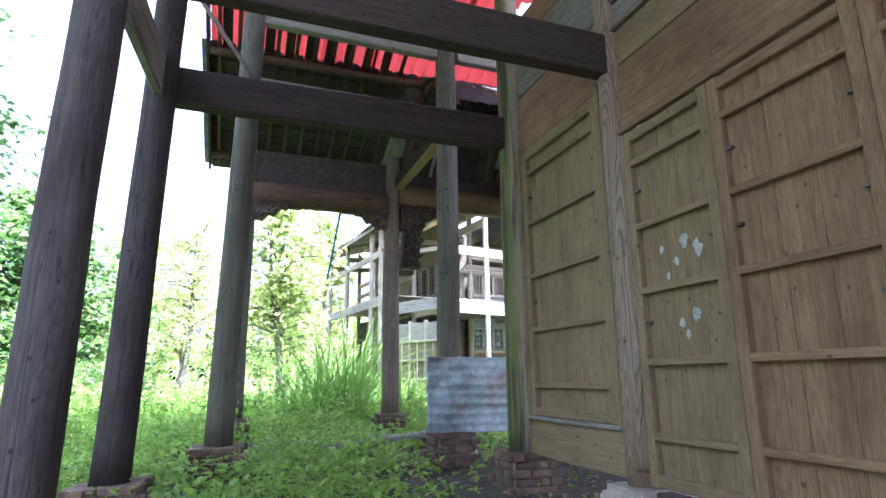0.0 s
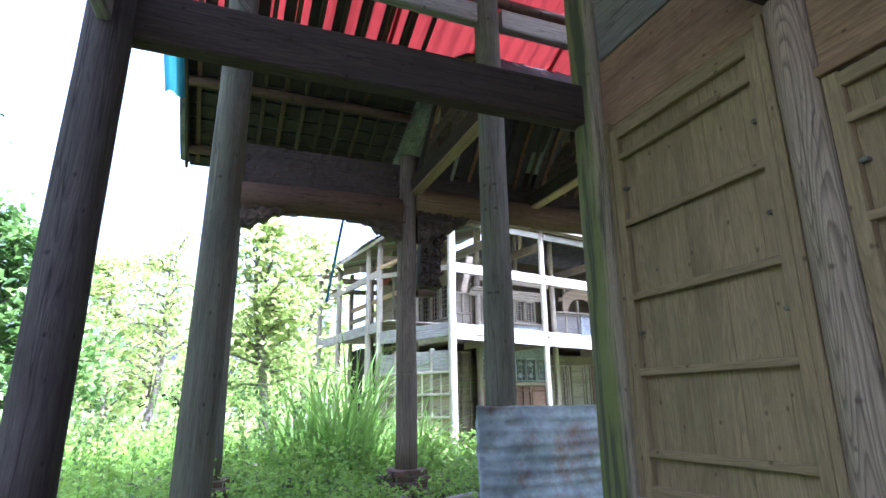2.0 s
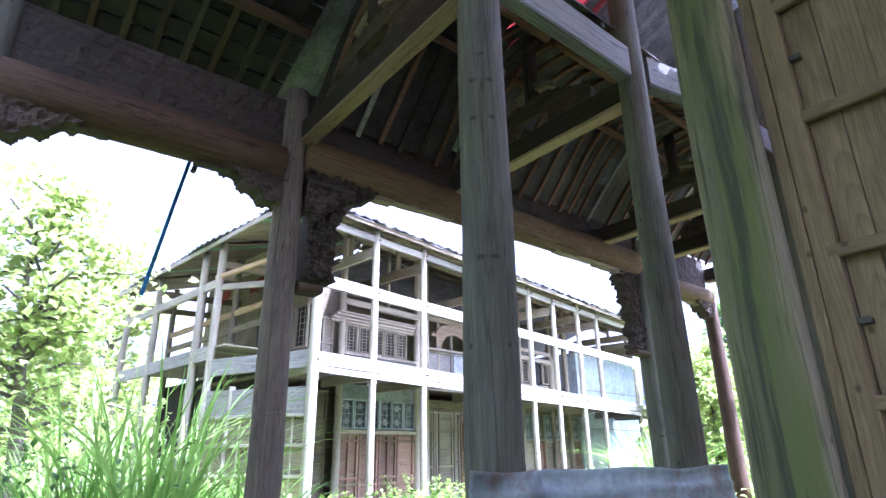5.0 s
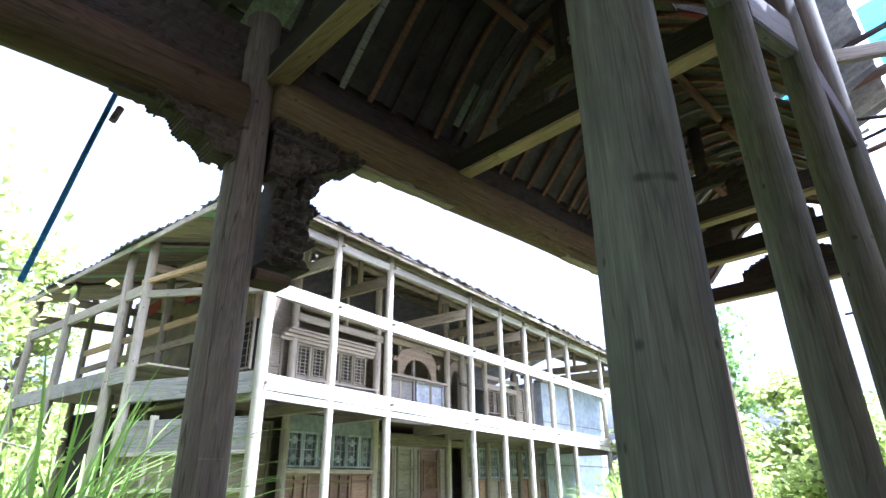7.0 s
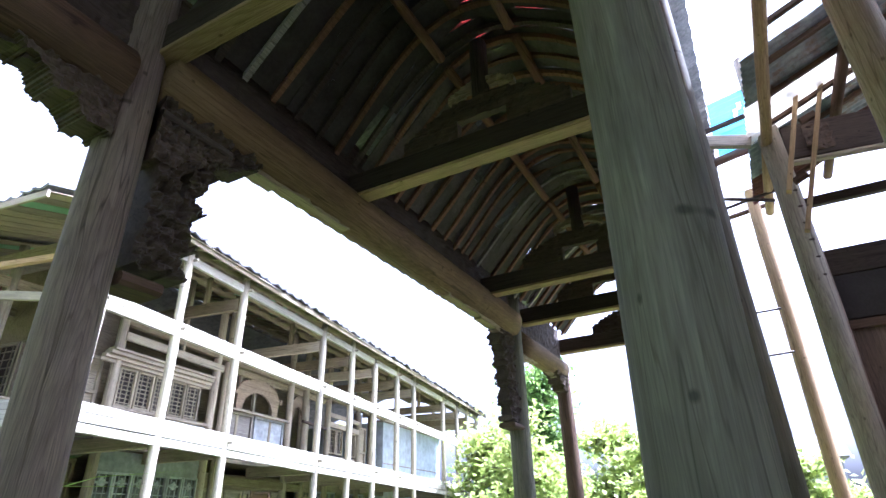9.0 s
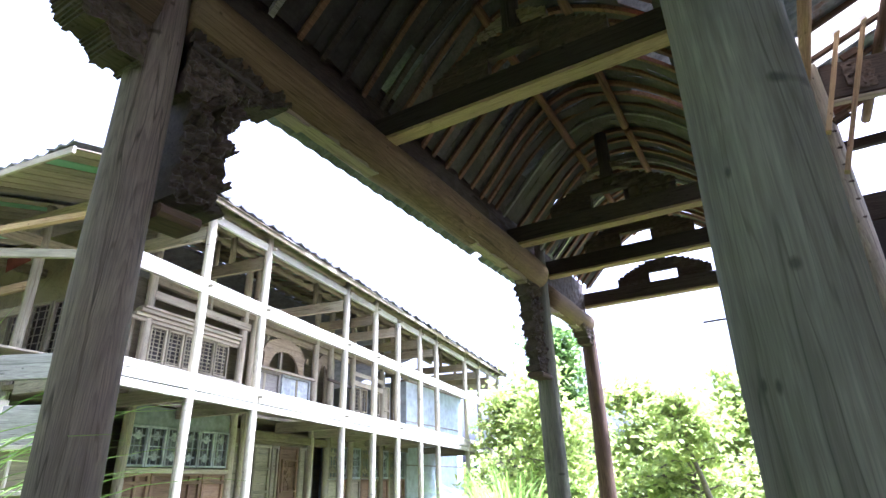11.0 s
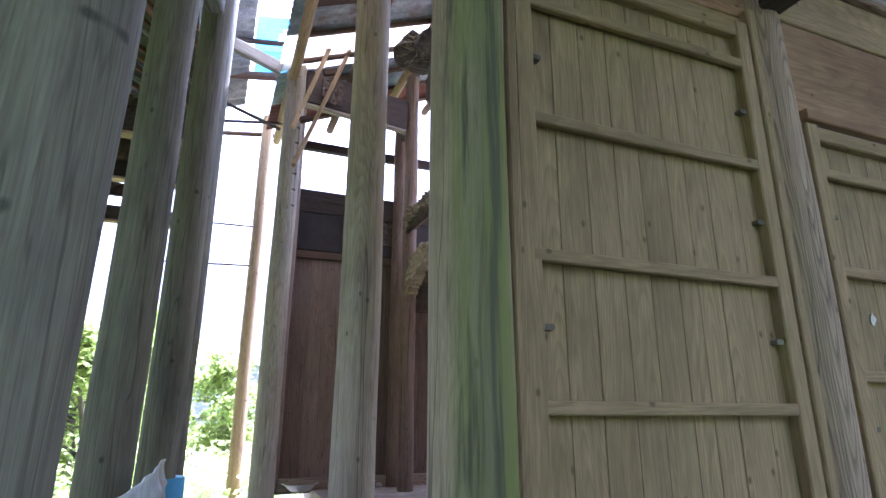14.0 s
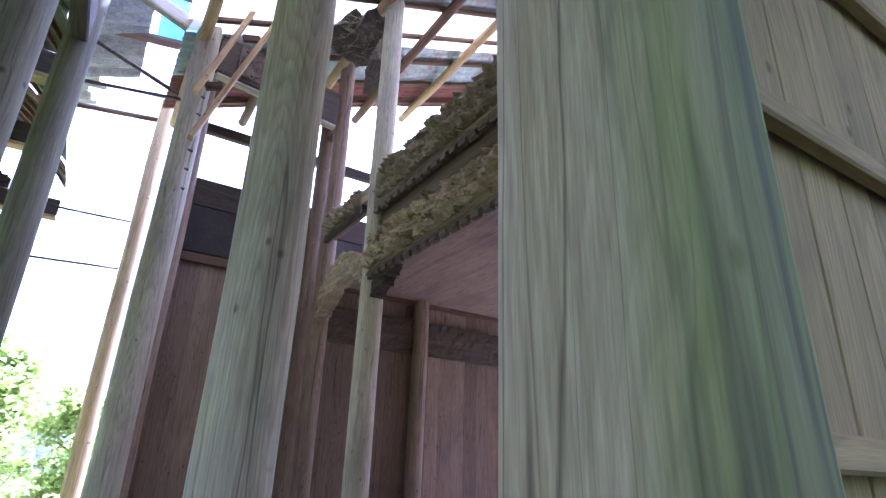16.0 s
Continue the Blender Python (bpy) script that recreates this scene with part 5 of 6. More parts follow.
def ragged_roof():
    """Remains of sheeting over the far end of the gallery."""
    ob = thing("torn_roof_sheets", (8.8, 5.6, 6.3), "torn corrugated roof sheets, blue, red, grey and pale", "roof", kind="structure")
    tin = mottled("dull_tin", (0.30, 0.31, 0.28), (0.46, 0.46, 0.42), 3, rough=0.6, metal=0.2, stain=(0.2, 0.15, 0.1), amt=0.4)
    for k, (x, w, y, l, z, mat) in enumerate(((7.35, 0.42, 6.35, 1.0, 6.25, RED_PL), (7.7, 0.55, 6.35, 0.95, 6.27, BLUE_PL), (8.2, 0.6, 6.35, 0.9, 6.25, tin), (8.75, 0.28, 6.35, 0.7, 6.27, RED_PL), (9.0, 0.75, 6.35, 0.85, 6.25, tin), (9.7, 0.9, 6.35, 0.7, 6.24, tin),
                                              (7.4, 0.8, 5.28, 0.8, 6.5, BLUE_PL), (8.15, 0.7, 5.24, 0.8, 6.5, BLUE_PL), (8.8, 0.8, 5.3, 0.7, 6.48, PALE_PL), (9.55, 0.7, 5.2, 0.6, 6.48, PALE_PL))):
        me = corrugated("sheet", w, l, 0.11, 0.02, mat, 0.45, k + 70, 0.55, 0.05)
        place("sheet", me, Matrix.Translation((x, y, z)) @ Matrix.Rotation(-0.18, 4, "X") @ Matrix.Diagonal((1, -1, 1, 1)), ob)
    log("purlin", (8.5, 6.4, 6.12), (8.4, 4.6, 6.36), 0.06, W_BROWN, ob, n=12)
    log("purlin", (7.6, 6.4, 6.1), (7.5, 4.6, 6.30), 0.035, W_DARK, ob, n=10)
    log("purlin", (8.6, 6.4, 5.45), (8.5, 4.7, 5.66), 0.022, W_DARK, ob, n=8)
    log("purlin", (10.3, 6.4, 6.1), (10.2, 4.6, 6.3), 0.04, W_BROWN, ob, n=10)


ragged_roof()
ob = thing("tie_beam", (7.2, 5.3, 5.8), "tan sawn tie between two posts under torn sheets", "beam", "timber beams")
bar("timber", (7.25, 4.95, 5.72), (7.12, 5.80, 5.93), 0.08, 0.16, W_TAN, ob, c=0.01, rings=5, wobble=0.006)
ob = thing("thin_rod", (7.2, 5.4, 5.0), "thin dark rod tied between posts", "rod", "thin rods")
log("bar", (7.28, 4.9, 4.93), (7.12, 5.85, 5.18), 0.02, IRON, ob, n=8, wobble=0.02)
ob = thing("wall_plate", (8.4, 2.0, 5.3), "dark plank plate above the hall wall", "beam", "timber beams")
bar("timber", (8.4, 4.65, 5.32), (8.4, -1.9, 5.32), 0.09, 0.13, W_DARK, ob, c=0.01, rings=7, wobble=0.008)


ob = thing("carved_tie", (7.7, 3.9, 5.7), "dark carved tie board between two tall posts", "beam", "timber beams")
bar("board", (7.48, 4.62, 5.70), (7.67, 3.2, 5.66), 0.07, 0.46, W_DARK, ob, c=0.012, rings=6, wobble=0.006)
carving("relief", lambda u, v: noise.noise((u * 14, v * 5, 3)) < 0.3, 1.1, 0.34, 0.03, CARVED, axis_pose((7.44, 4.42, 5.52), (7.74, 3.42, 5.50)), ob, n=(44, 14), depth=0.02, freq=18, seed=6)
bar("lower_lip", (7.5, 4.6, 5.44), (7.67, 3.22, 5.42), 0.09, 0.05, W_TAN, ob, "pale scrolled lower edge", c=0.015)


STRAW_D = mottled("dark_straw", (0.03, 0.025, 0.018), (0.11, 0.085, 0.055), 14, fine=80, bump_amt=0.8)


def straw_nest(x, y, z):
    """A dark clump of straw packed round the head of a post."""
    ob = thing("straw_nest", (x, y, z), "dark clump of straw lodged at a post head", "straw")
    rnd = random.Random(12)
    bm = bmesh.new()
    bmesh.ops.create_icosphere(bm, subdivisions=3, radius=0.3)
    for v in bm.verts:
        v.co = Vector((v.co.x * 1.5, v.co.y, v.co.z * 0.6)) * (1 + 0.5 * noise.noise(v.co * 6) + 0.25 * noise.noise(v.co * 17))
    part("clump", bm, STRAW_D, ob, m=Matrix.Translation((x, y, z)))
    vs, fs = [], []
    for _ in range(260):
        d = Vector((rnd.gauss(0, 1), rnd.gauss(0, 1), rnd.gauss(-0.3, 0.8))).normalized()
        p = Vector((d.x * 0.42, d.y * 0.29, d.z * 0.17))
        t = (d.orthogonal().normalized() + Vector((rnd.gauss(0, 0.6), rnd.gauss(0, 0.6), rnd.gauss(0, 0.4)))).normalized() * rnd.uniform(0.06, 0.16)
        s = d.cross(t).normalized() * 0.0025
        o = len(vs)
        vs += [p - t + s, p - t - s, p + t - s + d * 0.05, p + t + s + d * 0.05]
        fs.append((o, o + 1, o + 2, o + 3))
    tagged(place("straw", raw("straw", vs, fs, W_HB), Matrix.Translation((x, y, z)), ob), kind="stuff")


straw_nest(7.1, 3.2, 6.3)
for px in (T_X, U_X):
    ob = thing("carved_bracket", (px, TY, 5.6), "curved grey bracket on the head of a hall post", "bracket", "cloud brackets")
    carving("board", lambda u, v: 0.25 < math.hypot(1 - u, v) < 0.95 and v > 0.1, 0.5, 0.5, 0.08, CARVED, Matrix.Translation((px + 0.08, TY, 5.45)) @ Matrix.Diagonal((1, 1, 1, 1)), ob, n=(22, 22), depth=0.015)
# nailed brace by the tall post
ob = thing("nailed_brace", (7.1, 4.6, 5.0), "pair of pale nailed timber braces", "brace")
bar("board", (7.12, 4.73, 4.43), (7.12, 3.97, 6.65), 0.05, 0.10, W_YELLOW, ob, up=(1, 0, 0))
bar("board", (7.06, 4.78, 4.88), (7.06, 4.22, 6.65), 0.05, 0.10, W_YELLOW, ob, up=(1, 0, 0))
bar("spacer", (7.1, 4.70, 5.0), (7.1, 4.56, 5.06), 0.04, 0.08, W_BROWN, ob)
bar("spacer", (7.1, 4.46, 5.7), (7.1, 4.30, 5.76), 0.04, 0.08, W_BROWN, ob)
for z0, z1 in ((4.36, 4.33), (3.70, 3.72)):
    ob = thing("thin_rod", (9.4, 5.5, z0), "thin dark rod tied between posts", "rod", "thin rods")
    log("bar", (9.45, 6.5, z0), (9.35, 5.0, z1), 0.016, IRON, ob, n=8, wobble=0.03)
ob = thing("nail_row", (9.35, 5.1, 3.0), "row of rusty nails in a post", "nails", "nails")
for k in range(7):
    bar("nail", (7.3, 4.77, 4.0 + 0.2 * k), (7.3, 4.67, 4.0 + 0.2 * k), 0.02, 0.02, IRON, ob, c=0.003)


def enamel_basin(x, y, z):
    ob = thing("enamel_basin", (x, y, z), "pale enamel basin on the ledge", "basin")
    prof = [(0.10, 0.0), (0.12, 0.01), (0.19, 0.075), (0.215, 0.08), (0.215, 0.087), (0.185, 0.082), (0.115, 0.018), (0.0, 0.016)]
    n, vs, fs = 24, [], []
    for r, h in prof:
        vs += [(r * math.cos(2 * math.pi * j / n), r * math.sin(2 * math.pi * j / n), h) for j in range(n)]
    for i in range(len(prof) - 1):
        fs += [(i * n + j, i * n + (j + 1) % n, (i + 1) * n + (j + 1) % n, (i + 1) * n + j) for j in range(n)]
    fs.append(tuple(range(n - 1, -1, -1)))
    place("bowl", raw("bowl", vs, fs, ENAMEL, True), Matrix.Translation((x, y, z)), ob)


enamel_basin(8.15, 4.25, 0.80)
for k, (yy, s) in enumerate(((3.85, 0.07), (3.62, 0.05), (3.45, 0.06), (3.3, 0.045))):
    ob = thing("rubble_stone", (8.15, yy, 0.8), "small pale stone on the ledge", "stone", "loose stones")
    bm = bmesh.new()
    bmesh.ops.create_icosphere(bm, subdivisions=2, radius=s)
    for v in bm.verts:
        v.co = Vector((v.co.x, v.co.y, v.co.z * 0.7 + s * 0.6)) * (1 + 0.25 * noise.noise(v.co * 18 + Vector((k, 0, 0))))
    part("stone", bm, STONE, ob, m=Matrix.Translation((8.15, yy, 0.8)))

# blue wrap round a post, blue strap under the eave, leaning stick
ob = thing("blue_wrap", (4.4, 5.57, 1.2), "blue plastic wrapped round a timber post", "plastic wrap")
place("sleeve", prism("sleeve", 0.62, circle(0.125, 18), BLUE_PL, 9, 0.05, smooth=True), axis_pose((4.4, 5.57, 0.75), (4.4, 5.57, 1.32)), ob)
BLUE_STRAP = mottled("blue_strap_cloth", (0.03, 0.14, 0.34), (0.07, 0.25, 0.52), 20)
ob = thing("blue_strap", (1.45, 9.2, 3.7), "blue woven strap hanging under the eave", "strap")
place("strap", prism("strap", 1.72, rect(0.05, 0.035, 0.008), BLUE_STRAP, 14, 0.03, seed=4), axis_pose((1.56, 9.16, 4.62), (1.27, 9.2, 2.86)), ob)
bar("knot", (1.56, 9.16, 4.3), (1.53, 9.16, 4.18), 0.06, 0.05, BRICK, ob, c=0.015)
ob = thing("leaning_stick", (-0.4, 4.6, 4.4), "thin pale stick leaning on a cross beam", "stick")
log("stick", (-0.86, 4.72, 5.05), (-0.06, 4.60, 3.88), 0.018, W_GREY, ob, n=8, wobble=0.01)


# ---------- plants ----------
RNG = np.random.default_rng(7)


def leaf_mesh(name, centres, normals_tilt, size, mat, aspect=0.55, droop=0.5):
    """Many small pointed leaves, each two bent quads folded along its midrib, turned at random."""
    n = len(centres)
    az = RNG.uniform(0, 2 * np.pi, n)
    el = RNG.normal(-droop * 0.4, normals_tilt, n)
    s = size * RNG.uniform(0.6, 1.3, n)
    d = np.stack([np.cos(az) * np.cos(el), np.sin(az) * np.cos(el), np.sin(el)], 1)
    side = np.stack([-np.sin(az), np.cos(az), RNG.normal(0, 0.35, n)], 1)
    side /= np.linalg.norm(side, axis=1)[:, None]
    up = np.cross(d, side)
    c = np.asarray(centres)
    L, Wd = s[:, None], (s * aspect * 0.5)[:, None]
    base = c - d * L * 0.5
    tip = c + d * L * 0.5 - up * L * 0.12
    mid = c + up * L * 0.03
    l = c + side * Wd + up * L * 0.07
    r = c - side * Wd + up * L * 0.07
    vs = np.stack([base, l, tip, r, mid], 1).reshape(-1, 3)
    k = np.arange(n)[:, None] * 5
    fs = np.concatenate([k + np.array([[0, 4, 1]]), k + np.array([[4, 2, 1]]), k + np.array([[0, 3, 4]]), k + np.array([[4, 3, 2]])], 0)
    me = bpy.data.meshes.new(name)
    me.from_pydata(vs.tolist(), [], fs.tolist())
    me.materials.append(mat)
    return me


def tube(pts, radii, n=7):
    vs, fs = [], []
    for i, (p, r) in enumerate(zip(pts, map(float, radii))):
        d = (pts[min(i + 1, len(pts) - 1)] - pts[max(i - 1, 0)]).normalized()
        a = d.orthogonal().normalized()
        b = d.cross(a)
        vs += [p + r * (math.cos(2 * math.pi * j / n) * a + math.sin(2 * math.pi * j / n) * b) for j in range(n)]
    for i in range(len(pts) - 1):
        fs += [(i * n + j, i * n + (j + 1) % n, (i + 1) * n + (j + 1) % n, (i + 1) * n + j) for j in range(n)]
    return vs, fs


def tree(x, y, h, spread, leaves, mat, label, low=0.25, size=0.13, trunk_r=0.11, seed=0, clumps=44, name="tree"):
    rnd = random.Random(seed)
    g = ground_z(x, y) - 0.05
    ob = thing(name, (x, y, g), label, name, "trees round the yard")
    vs, fs = [], []

    def grow(pts, radii, n=7):
        a, b = tube(pts, radii, n)
        o = len(vs)
        vs.extend(a)
        fs.extend(tuple(i + o for i in f) for f in b)

    top = Vector((x + rnd.uniform(-0.6, 0.6), y + rnd.uniform(-0.6, 0.6), g + h * 0.9))
    trunk = [Vector((x, y, g)).lerp(top, f) + Vector((0.12 * math.sin(f * 5 + seed), 0.12 * math.cos(f * 4 + seed), 0)) for f in np.linspace(0, 1, 9)]
    grow(trunk, [trunk_r * (1 - 0.85 * f) for f in np.linspace(0, 1, 9)], 9)
    cents = []
    for k in range(clumps):
        f = low + (1 - low) * (k + rnd.random()) / clumps
        p = trunk[0].lerp(top, f)
        a = rnd.uniform(0, 2 * math.pi)
        reach = spread * (0.35 + 0.65 * rnd.random()) * (1.05 - 0.75 * max(0, f - 0.45) / 0.55)
        q = p + Vector((math.cos(a) * reach, math.sin(a) * reach, rnd.uniform(-0.1, 0.35) * spread))
        midp = p.lerp(q, 0.5) + Vector((0, 0, 0.12 * reach))
        grow([p, midp, q], [trunk_r * 0.4 * (1 - 0.6 * f), trunk_r * 0.2, 0.012], 5)
        cents.append((q, rnd.uniform(0.16, 0.36) * spread))
        cents.append((midp, rnd.uniform(0.12, 0.28) * spread))
    place("trunk", raw("trunk", vs, fs, BARK, True), Matrix(), ob)
    per = leaves // len(cents)
    c = np.concatenate([np.array(q)[None] + RNG.normal(0, 1, (per, 3)) * np.array([r, r, r * 0.6]) * 0.55 for q, r in cents])
    c = c[c[:, 2] > g + 0.15]
    tagged(place("crown", leaf_mesh("crown", c, 0.5, size * 1.25, mat, 0.7), Matrix(), ob), kind="stuff")
    return ob


DENSE = "tree with dense dark green foliage"
SUNNY = "tree with bright sunlit yellow-green foliage"
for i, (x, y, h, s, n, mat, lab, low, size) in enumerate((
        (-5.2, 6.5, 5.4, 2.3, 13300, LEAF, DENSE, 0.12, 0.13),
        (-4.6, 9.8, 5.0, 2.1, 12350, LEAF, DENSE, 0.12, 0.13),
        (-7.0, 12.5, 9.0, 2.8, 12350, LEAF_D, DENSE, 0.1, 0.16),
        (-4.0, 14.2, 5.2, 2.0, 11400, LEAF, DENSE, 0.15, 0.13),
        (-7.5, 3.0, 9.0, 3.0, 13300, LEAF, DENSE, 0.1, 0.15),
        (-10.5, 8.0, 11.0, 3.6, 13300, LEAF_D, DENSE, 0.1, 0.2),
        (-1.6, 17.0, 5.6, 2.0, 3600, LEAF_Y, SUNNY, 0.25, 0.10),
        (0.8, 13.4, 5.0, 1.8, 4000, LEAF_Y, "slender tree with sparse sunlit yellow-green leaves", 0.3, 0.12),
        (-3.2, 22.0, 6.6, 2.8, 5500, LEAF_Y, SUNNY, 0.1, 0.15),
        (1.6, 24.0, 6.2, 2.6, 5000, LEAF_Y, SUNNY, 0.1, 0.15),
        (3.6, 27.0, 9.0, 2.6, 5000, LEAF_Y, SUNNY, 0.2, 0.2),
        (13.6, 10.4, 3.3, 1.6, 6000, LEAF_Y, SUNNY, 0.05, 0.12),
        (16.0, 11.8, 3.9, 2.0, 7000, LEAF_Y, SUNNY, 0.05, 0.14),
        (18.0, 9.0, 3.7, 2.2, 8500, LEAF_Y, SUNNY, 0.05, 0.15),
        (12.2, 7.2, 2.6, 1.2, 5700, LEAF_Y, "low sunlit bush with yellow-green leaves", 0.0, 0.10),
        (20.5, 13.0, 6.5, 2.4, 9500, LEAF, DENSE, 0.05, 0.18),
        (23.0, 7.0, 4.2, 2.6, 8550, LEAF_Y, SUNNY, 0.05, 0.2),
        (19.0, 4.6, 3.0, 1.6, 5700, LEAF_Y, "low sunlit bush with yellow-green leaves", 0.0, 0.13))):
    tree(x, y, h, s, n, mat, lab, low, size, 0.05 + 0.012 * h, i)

# far woods all round
def far_woods():
    c = []
    for k in range(210):
        a = k / 210 * 2 * math.pi
        r = RNG.uniform(32, 55)
        h = RNG.uniform(4, 11) if not (-0.5 < a - 0.1 < 0.55 or a > 5.9) else RNG.uniform(2, 4)
        m = 130
        p = RNG.normal(0, 1, (m, 3)) * np.array([2.2, 2.2, h * 0.28]) + np.array([3 + r * math.cos(a), 6 + r * math.sin(a), h * 0.5])
        c.append(p[p[:, 2] > -0.2])
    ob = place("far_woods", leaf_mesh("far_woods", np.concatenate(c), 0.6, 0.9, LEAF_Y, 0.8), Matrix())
    tagged(ob, "far belt of sunlit green woods", "woods", kind="stuff")


far_woods()

# undergrowth: leafy weeds, denser away from the trodden strip by the wall
def undergrowth(name, x0, x1, y0, y1, n, size, mat, hmax, label, keep):
    xs, ys = RNG.uniform(x0, x1, n), RNG.uniform(y0, y1, n)
    c = []
    for x, y in zip(xs, ys):
        p = keep(x, y)
        if RNG.random() > p:
            continue
        g = ground_z(x, y)
        h = hmax * RNG.uniform(0.3, 1.0) * (0.4 + 0.6 * p)
        k = RNG.integers(5, 10)
        t = RNG.uniform(0.15, 1, k)
        sp = size * 1.6
        c.append(np.stack([x + RNG.normal(0, sp, k) * t, y + RNG.normal(0, sp, k) * t, g + h * t], 1))
    ob = place(name, leaf_mesh(name, np.concatenate(c), 0.35, size, mat, 0.6), Matrix())
    tagged(ob, label, "weeds", kind="stuff")


def near_wall(x, y):
    n = 0.5 + 0.9 * noise.noise((x * 0.7, y * 0.7, 5))
    bare = max(0.0, min(1.0, (1.9 - x) / 1.2)) if y < 5.3 else (0.55 if 1.6 < x < 4.5 and y < 6.4 else 1.0)
    return max(0.0, min(1.0, n + 0.35)) * (0.06 + 0.94 * bare)


def outside_house(x, y):
    p = HOUSE.inverted() @ Vector((x, y, 0))
    if p.y > -0.2 and p.x > -0.2 or (p.y > 1.7 and p.x > -1.0) or (2.3 < x < 9.2 and y < 4.9):
        return 0.0
    return 0.45 + 0.55 * min(1, max(0, 0.6 + noise.noise((x * 0.4, y * 0.4, 8))))


undergrowth("weeds", -3.5, 3.2, 1.5, 8.6, 6600, 0.075, WEED, 0.42, "bright green leafy weeds and ferns", near_wall)
undergrowth("weeds", 3.2, 12.0, 5.2, 9.0, 3600, 0.06, WEED, 0.35, "bright green leafy weeds", outside_house)
undergrowth("weeds", -8.0, 16.0, 8.6, 15.5, 11000, 0.10, WEED, 0.75, "tall bright green weeds in the yard", outside_house)
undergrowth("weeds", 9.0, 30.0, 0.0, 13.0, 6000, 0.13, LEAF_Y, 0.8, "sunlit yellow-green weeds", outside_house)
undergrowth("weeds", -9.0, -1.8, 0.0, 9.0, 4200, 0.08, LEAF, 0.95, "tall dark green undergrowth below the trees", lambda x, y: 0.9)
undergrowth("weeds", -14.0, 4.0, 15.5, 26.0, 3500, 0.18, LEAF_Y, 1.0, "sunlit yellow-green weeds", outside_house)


def fallen_leaves():
    n = 2600
    x, y = RNG.uniform(-1, 4.4, n), RNG.uniform(1, 7.4, n)
    c = np.stack([x, y, [ground_z(a, b) + 0.012 for a, b in zip(x, y)]], 1)
    ob = place("fallen_leaves", leaf_mesh("fallen_leaves", c, 0.12, 0.07, DRY, 0.6, 0), Matrix())
    tagged(ob, "dry brown fallen leaves on the soil", "leaves", kind="stuff")


fallen_leaves()


def grass_clump(x, y, r, n, h, seed=0):
    """A tuft of long arching blades."""
    rnd = random.Random(seed)
    vs, fs = [], []
    g = ground_z(x, y) - 0.03
    for _ in range(n):
        a, rr = rnd.uniform(0, 2 * math.pi), r * rnd.random() ** 0.5
        px, py = x + rr * math.cos(a), y + rr * math.sin(a)
        b = a + rnd.uniform(-0.9, 0.9)
        ln, lean, w = h * rnd.uniform(0.5, 1.15), rnd.uniform(0.1, 1.0), rnd.uniform(0.010, 0.022)
        sx, sy = -math.sin(b), math.cos(b)
        o, m = len(vs), 8
        for i in range(m + 1):
            f = i / m
            out = lean * ln * f ** 1.9
            z = ln * (f - 0.42 * lean * f ** 3.2)
            ww = w * (1 - f ** 2.5)
            cx, cy = px + math.cos(b) * out, py + math.sin(b) * out
            vs += [(cx + sx * ww, cy + sy * ww, g + z), (cx, cy, g + z - ww * 0.5), (cx - sx * ww, cy - sy * ww, g + z)]
        for i in range(m):
            k = o + 3 * i
            fs += [(k, k + 1, k + 4, k + 3), (k + 1, k + 2, k + 5, k + 4)]
    ob = place("grass_clump", raw("grass_clump", vs, fs, GRASS, True), Matrix())
    tagged(ob, "tuft of long arching green grass blades", "grass", "grass clumps", "stuff")


for i, (x, y, r, n, h) in enumerate(((1.85, 10.0, 0.35, 110, 2.3), (1.5, 10.5, 0.4, 100, 2.25), (2.25, 10.7, 0.3, 60, 1.9), (1.2, 11.2, 0.4, 60, 1.9), (2.7, 9.6, 0.3, 60, 1.3), (10.6, 10.2, 0.5, 150, 1.6), (12.0, 11.0, 0.6, 150, 1.7), (3.0, 11.8, 0.5, 110, 1.1))):
    grass_clump(x, y, r, n, h, i)

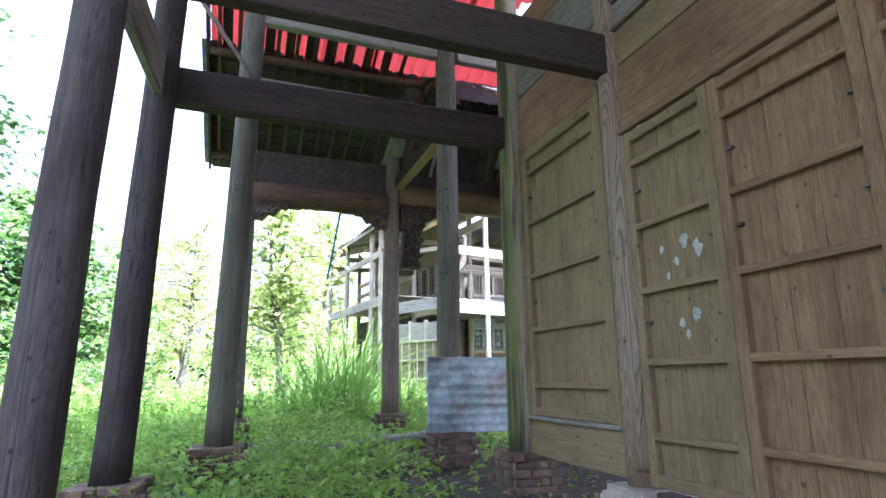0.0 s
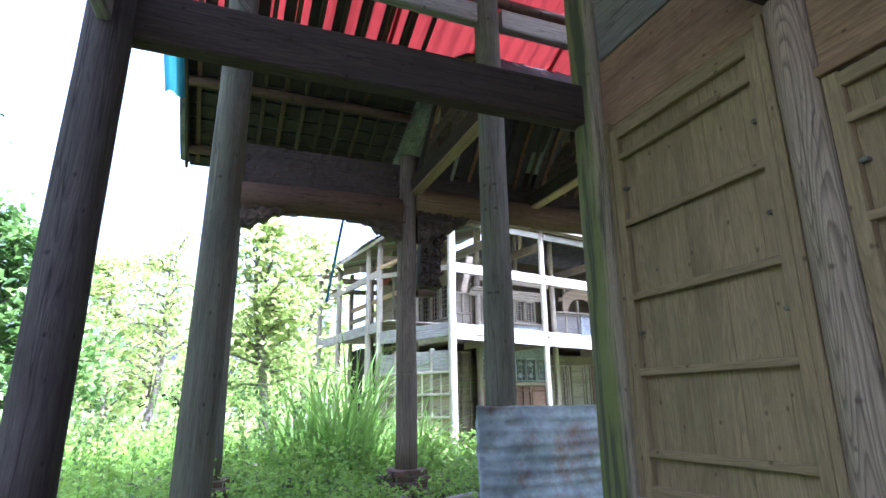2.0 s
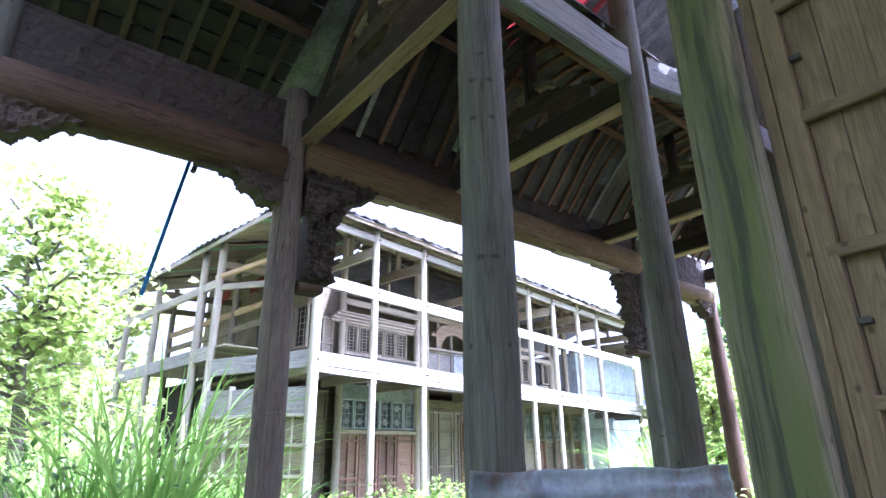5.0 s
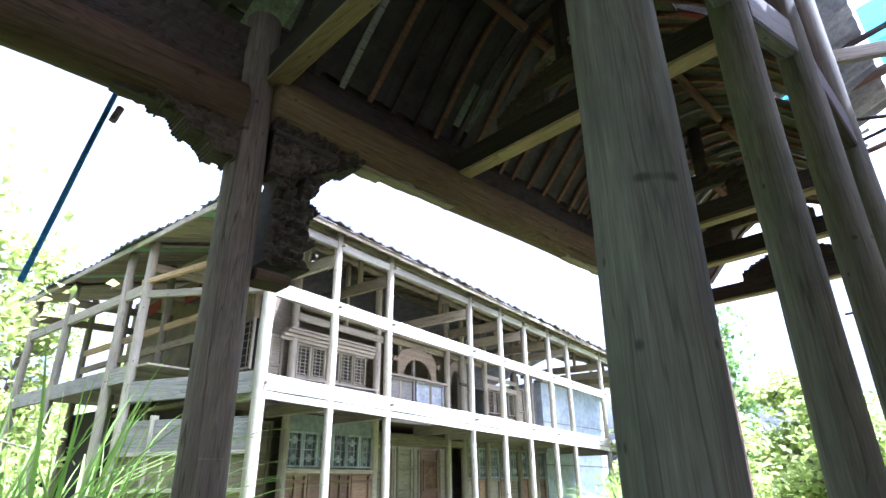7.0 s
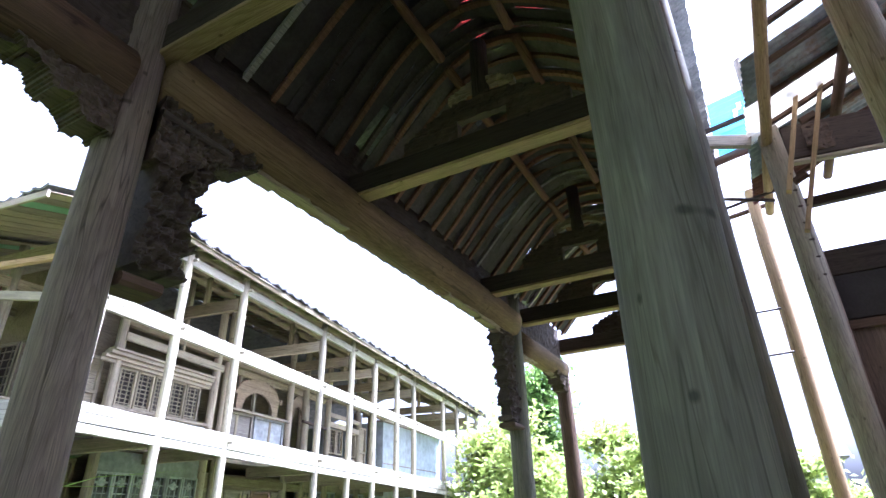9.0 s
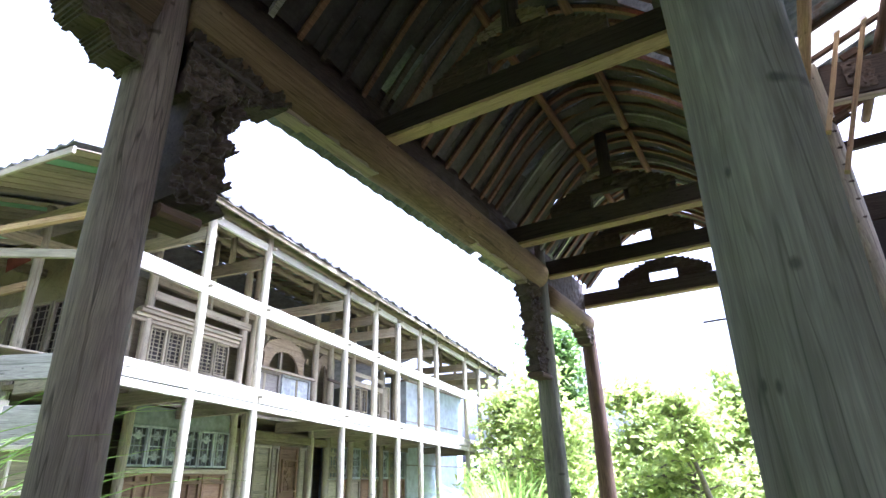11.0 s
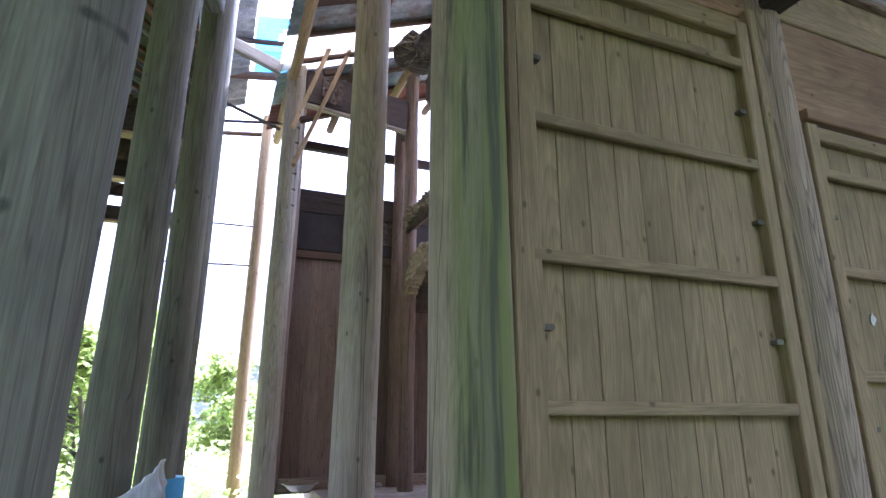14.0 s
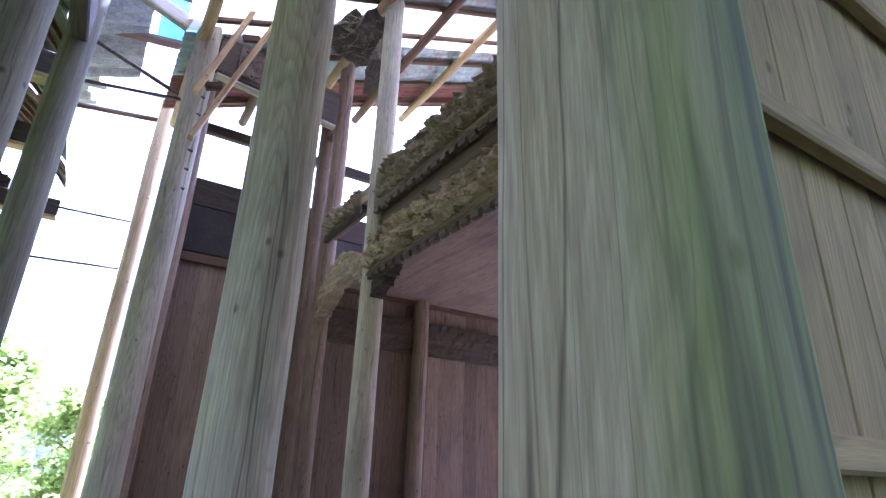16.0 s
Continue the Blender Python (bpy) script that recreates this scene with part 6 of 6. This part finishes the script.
def tall_weeds(name, spots, mat, label):
    """Upright stalks with leaves set all the way up, leaning a little."""
    cents, vs, fs = [], [], []
    rnd = random.Random(21)
    for x, y, h in spots:
        g = ground_z(x, y) - 0.02
        lx, ly = rnd.uniform(-0.25, 0.25), rnd.uniform(-0.25, 0.25)
        pts = [Vector((x + lx * h * f * f, y + ly * h * f * f, g + h * f)) for f in (0, 0.35, 0.7, 1.0)]
        a, b = tube(pts, (0.007, 0.006, 0.004, 0.002), 5)
        o = len(vs)
        vs.extend(a)
        fs.extend(tuple(i + o for i in q) for q in b)
        for k in range(int(h * 30)):
            f = rnd.uniform(0.15, 1.0)
            r = 0.13 * (1.15 - f)
            cents.append((x + lx * h * f * f + rnd.gauss(0, r), y + ly * h * f * f + rnd.gauss(0, r), g + h * f + rnd.uniform(-0.04, 0.05)))
    ob = place(name, leaf_mesh(name, np.array(cents), 0.45, 0.085, mat, 0.5), Matrix())
    tagged(ob, label, "weeds", kind="stuff")
    st = place("weed_stalks", raw("weed_stalks", vs, fs, GRASS), Matrix())
    tagged(st, "thin green stalks of tall weeds", "weeds", kind="stuff")


rnt = random.Random(31)
tall_weeds("tall_weeds", [(x, y, rnt.uniform(0.35, 0.8)) for x, y in ((rnt.uniform(-2.2, 1.5), rnt.uniform(4.3, 8.8)) for _ in range(130)) if (x + 0.1) ** 2 + (y - 5.65) ** 2 > 0.1 and not (-0.6 < x < 1.8 and y < 6.3)], WEED, "tall leafy weeds standing above the ground cover")
tall_weeds("tall_weeds", [(rnt.uniform(-4.2, 1.8), rnt.uniform(8.8, 12.0), rnt.uniform(0.8, 1.6)) for _ in range(110)], LEAF, "tall dark green weeds below the trees")
tall_weeds("tall_weeds", [(rnt.uniform(4.0, 13.0), rnt.uniform(8.8, 11.4), rnt.uniform(0.4, 0.85)) for _ in range(120)], LEAF_Y, "tall sunlit weeds in the yard")

ob = thing("distant_shed", (38.5, 5.0, 0.0), "distant low shed with a pale grey roof beyond the weeds", "building")
place("wall", raw("wall", *box_data(5.0, 5.0, 4.6), BLUEGREY), Matrix.Translation((36.0, 2.5, -0.2)), ob)
place("roof", raw("roof", [(35.6, 2.1, 4.3), (41.4, 2.1, 4.3), (41.4, 7.9, 4.3), (35.6, 7.9, 4.3), (38.5, 2.1, 5.6), (38.5, 7.9, 5.6)], [(0, 4, 5, 3), (1, 2, 5, 4), (0, 1, 4), (3, 5, 2), (0, 3, 2, 1)], TILE), Matrix(), ob)

for i, (p, q) in enumerate((((0.9, 6.5, 0.56), (2.6, 7.3, 0.60)), ((0.2, 6.9, 0.55), (1.9, 7.5, 0.58)))):
    ob = thing("fallen_log", p, "weathered pole lying in the weeds", "log", "fallen poles")
    log("pole", p, q, 0.05, W_GREY, ob, n=10)
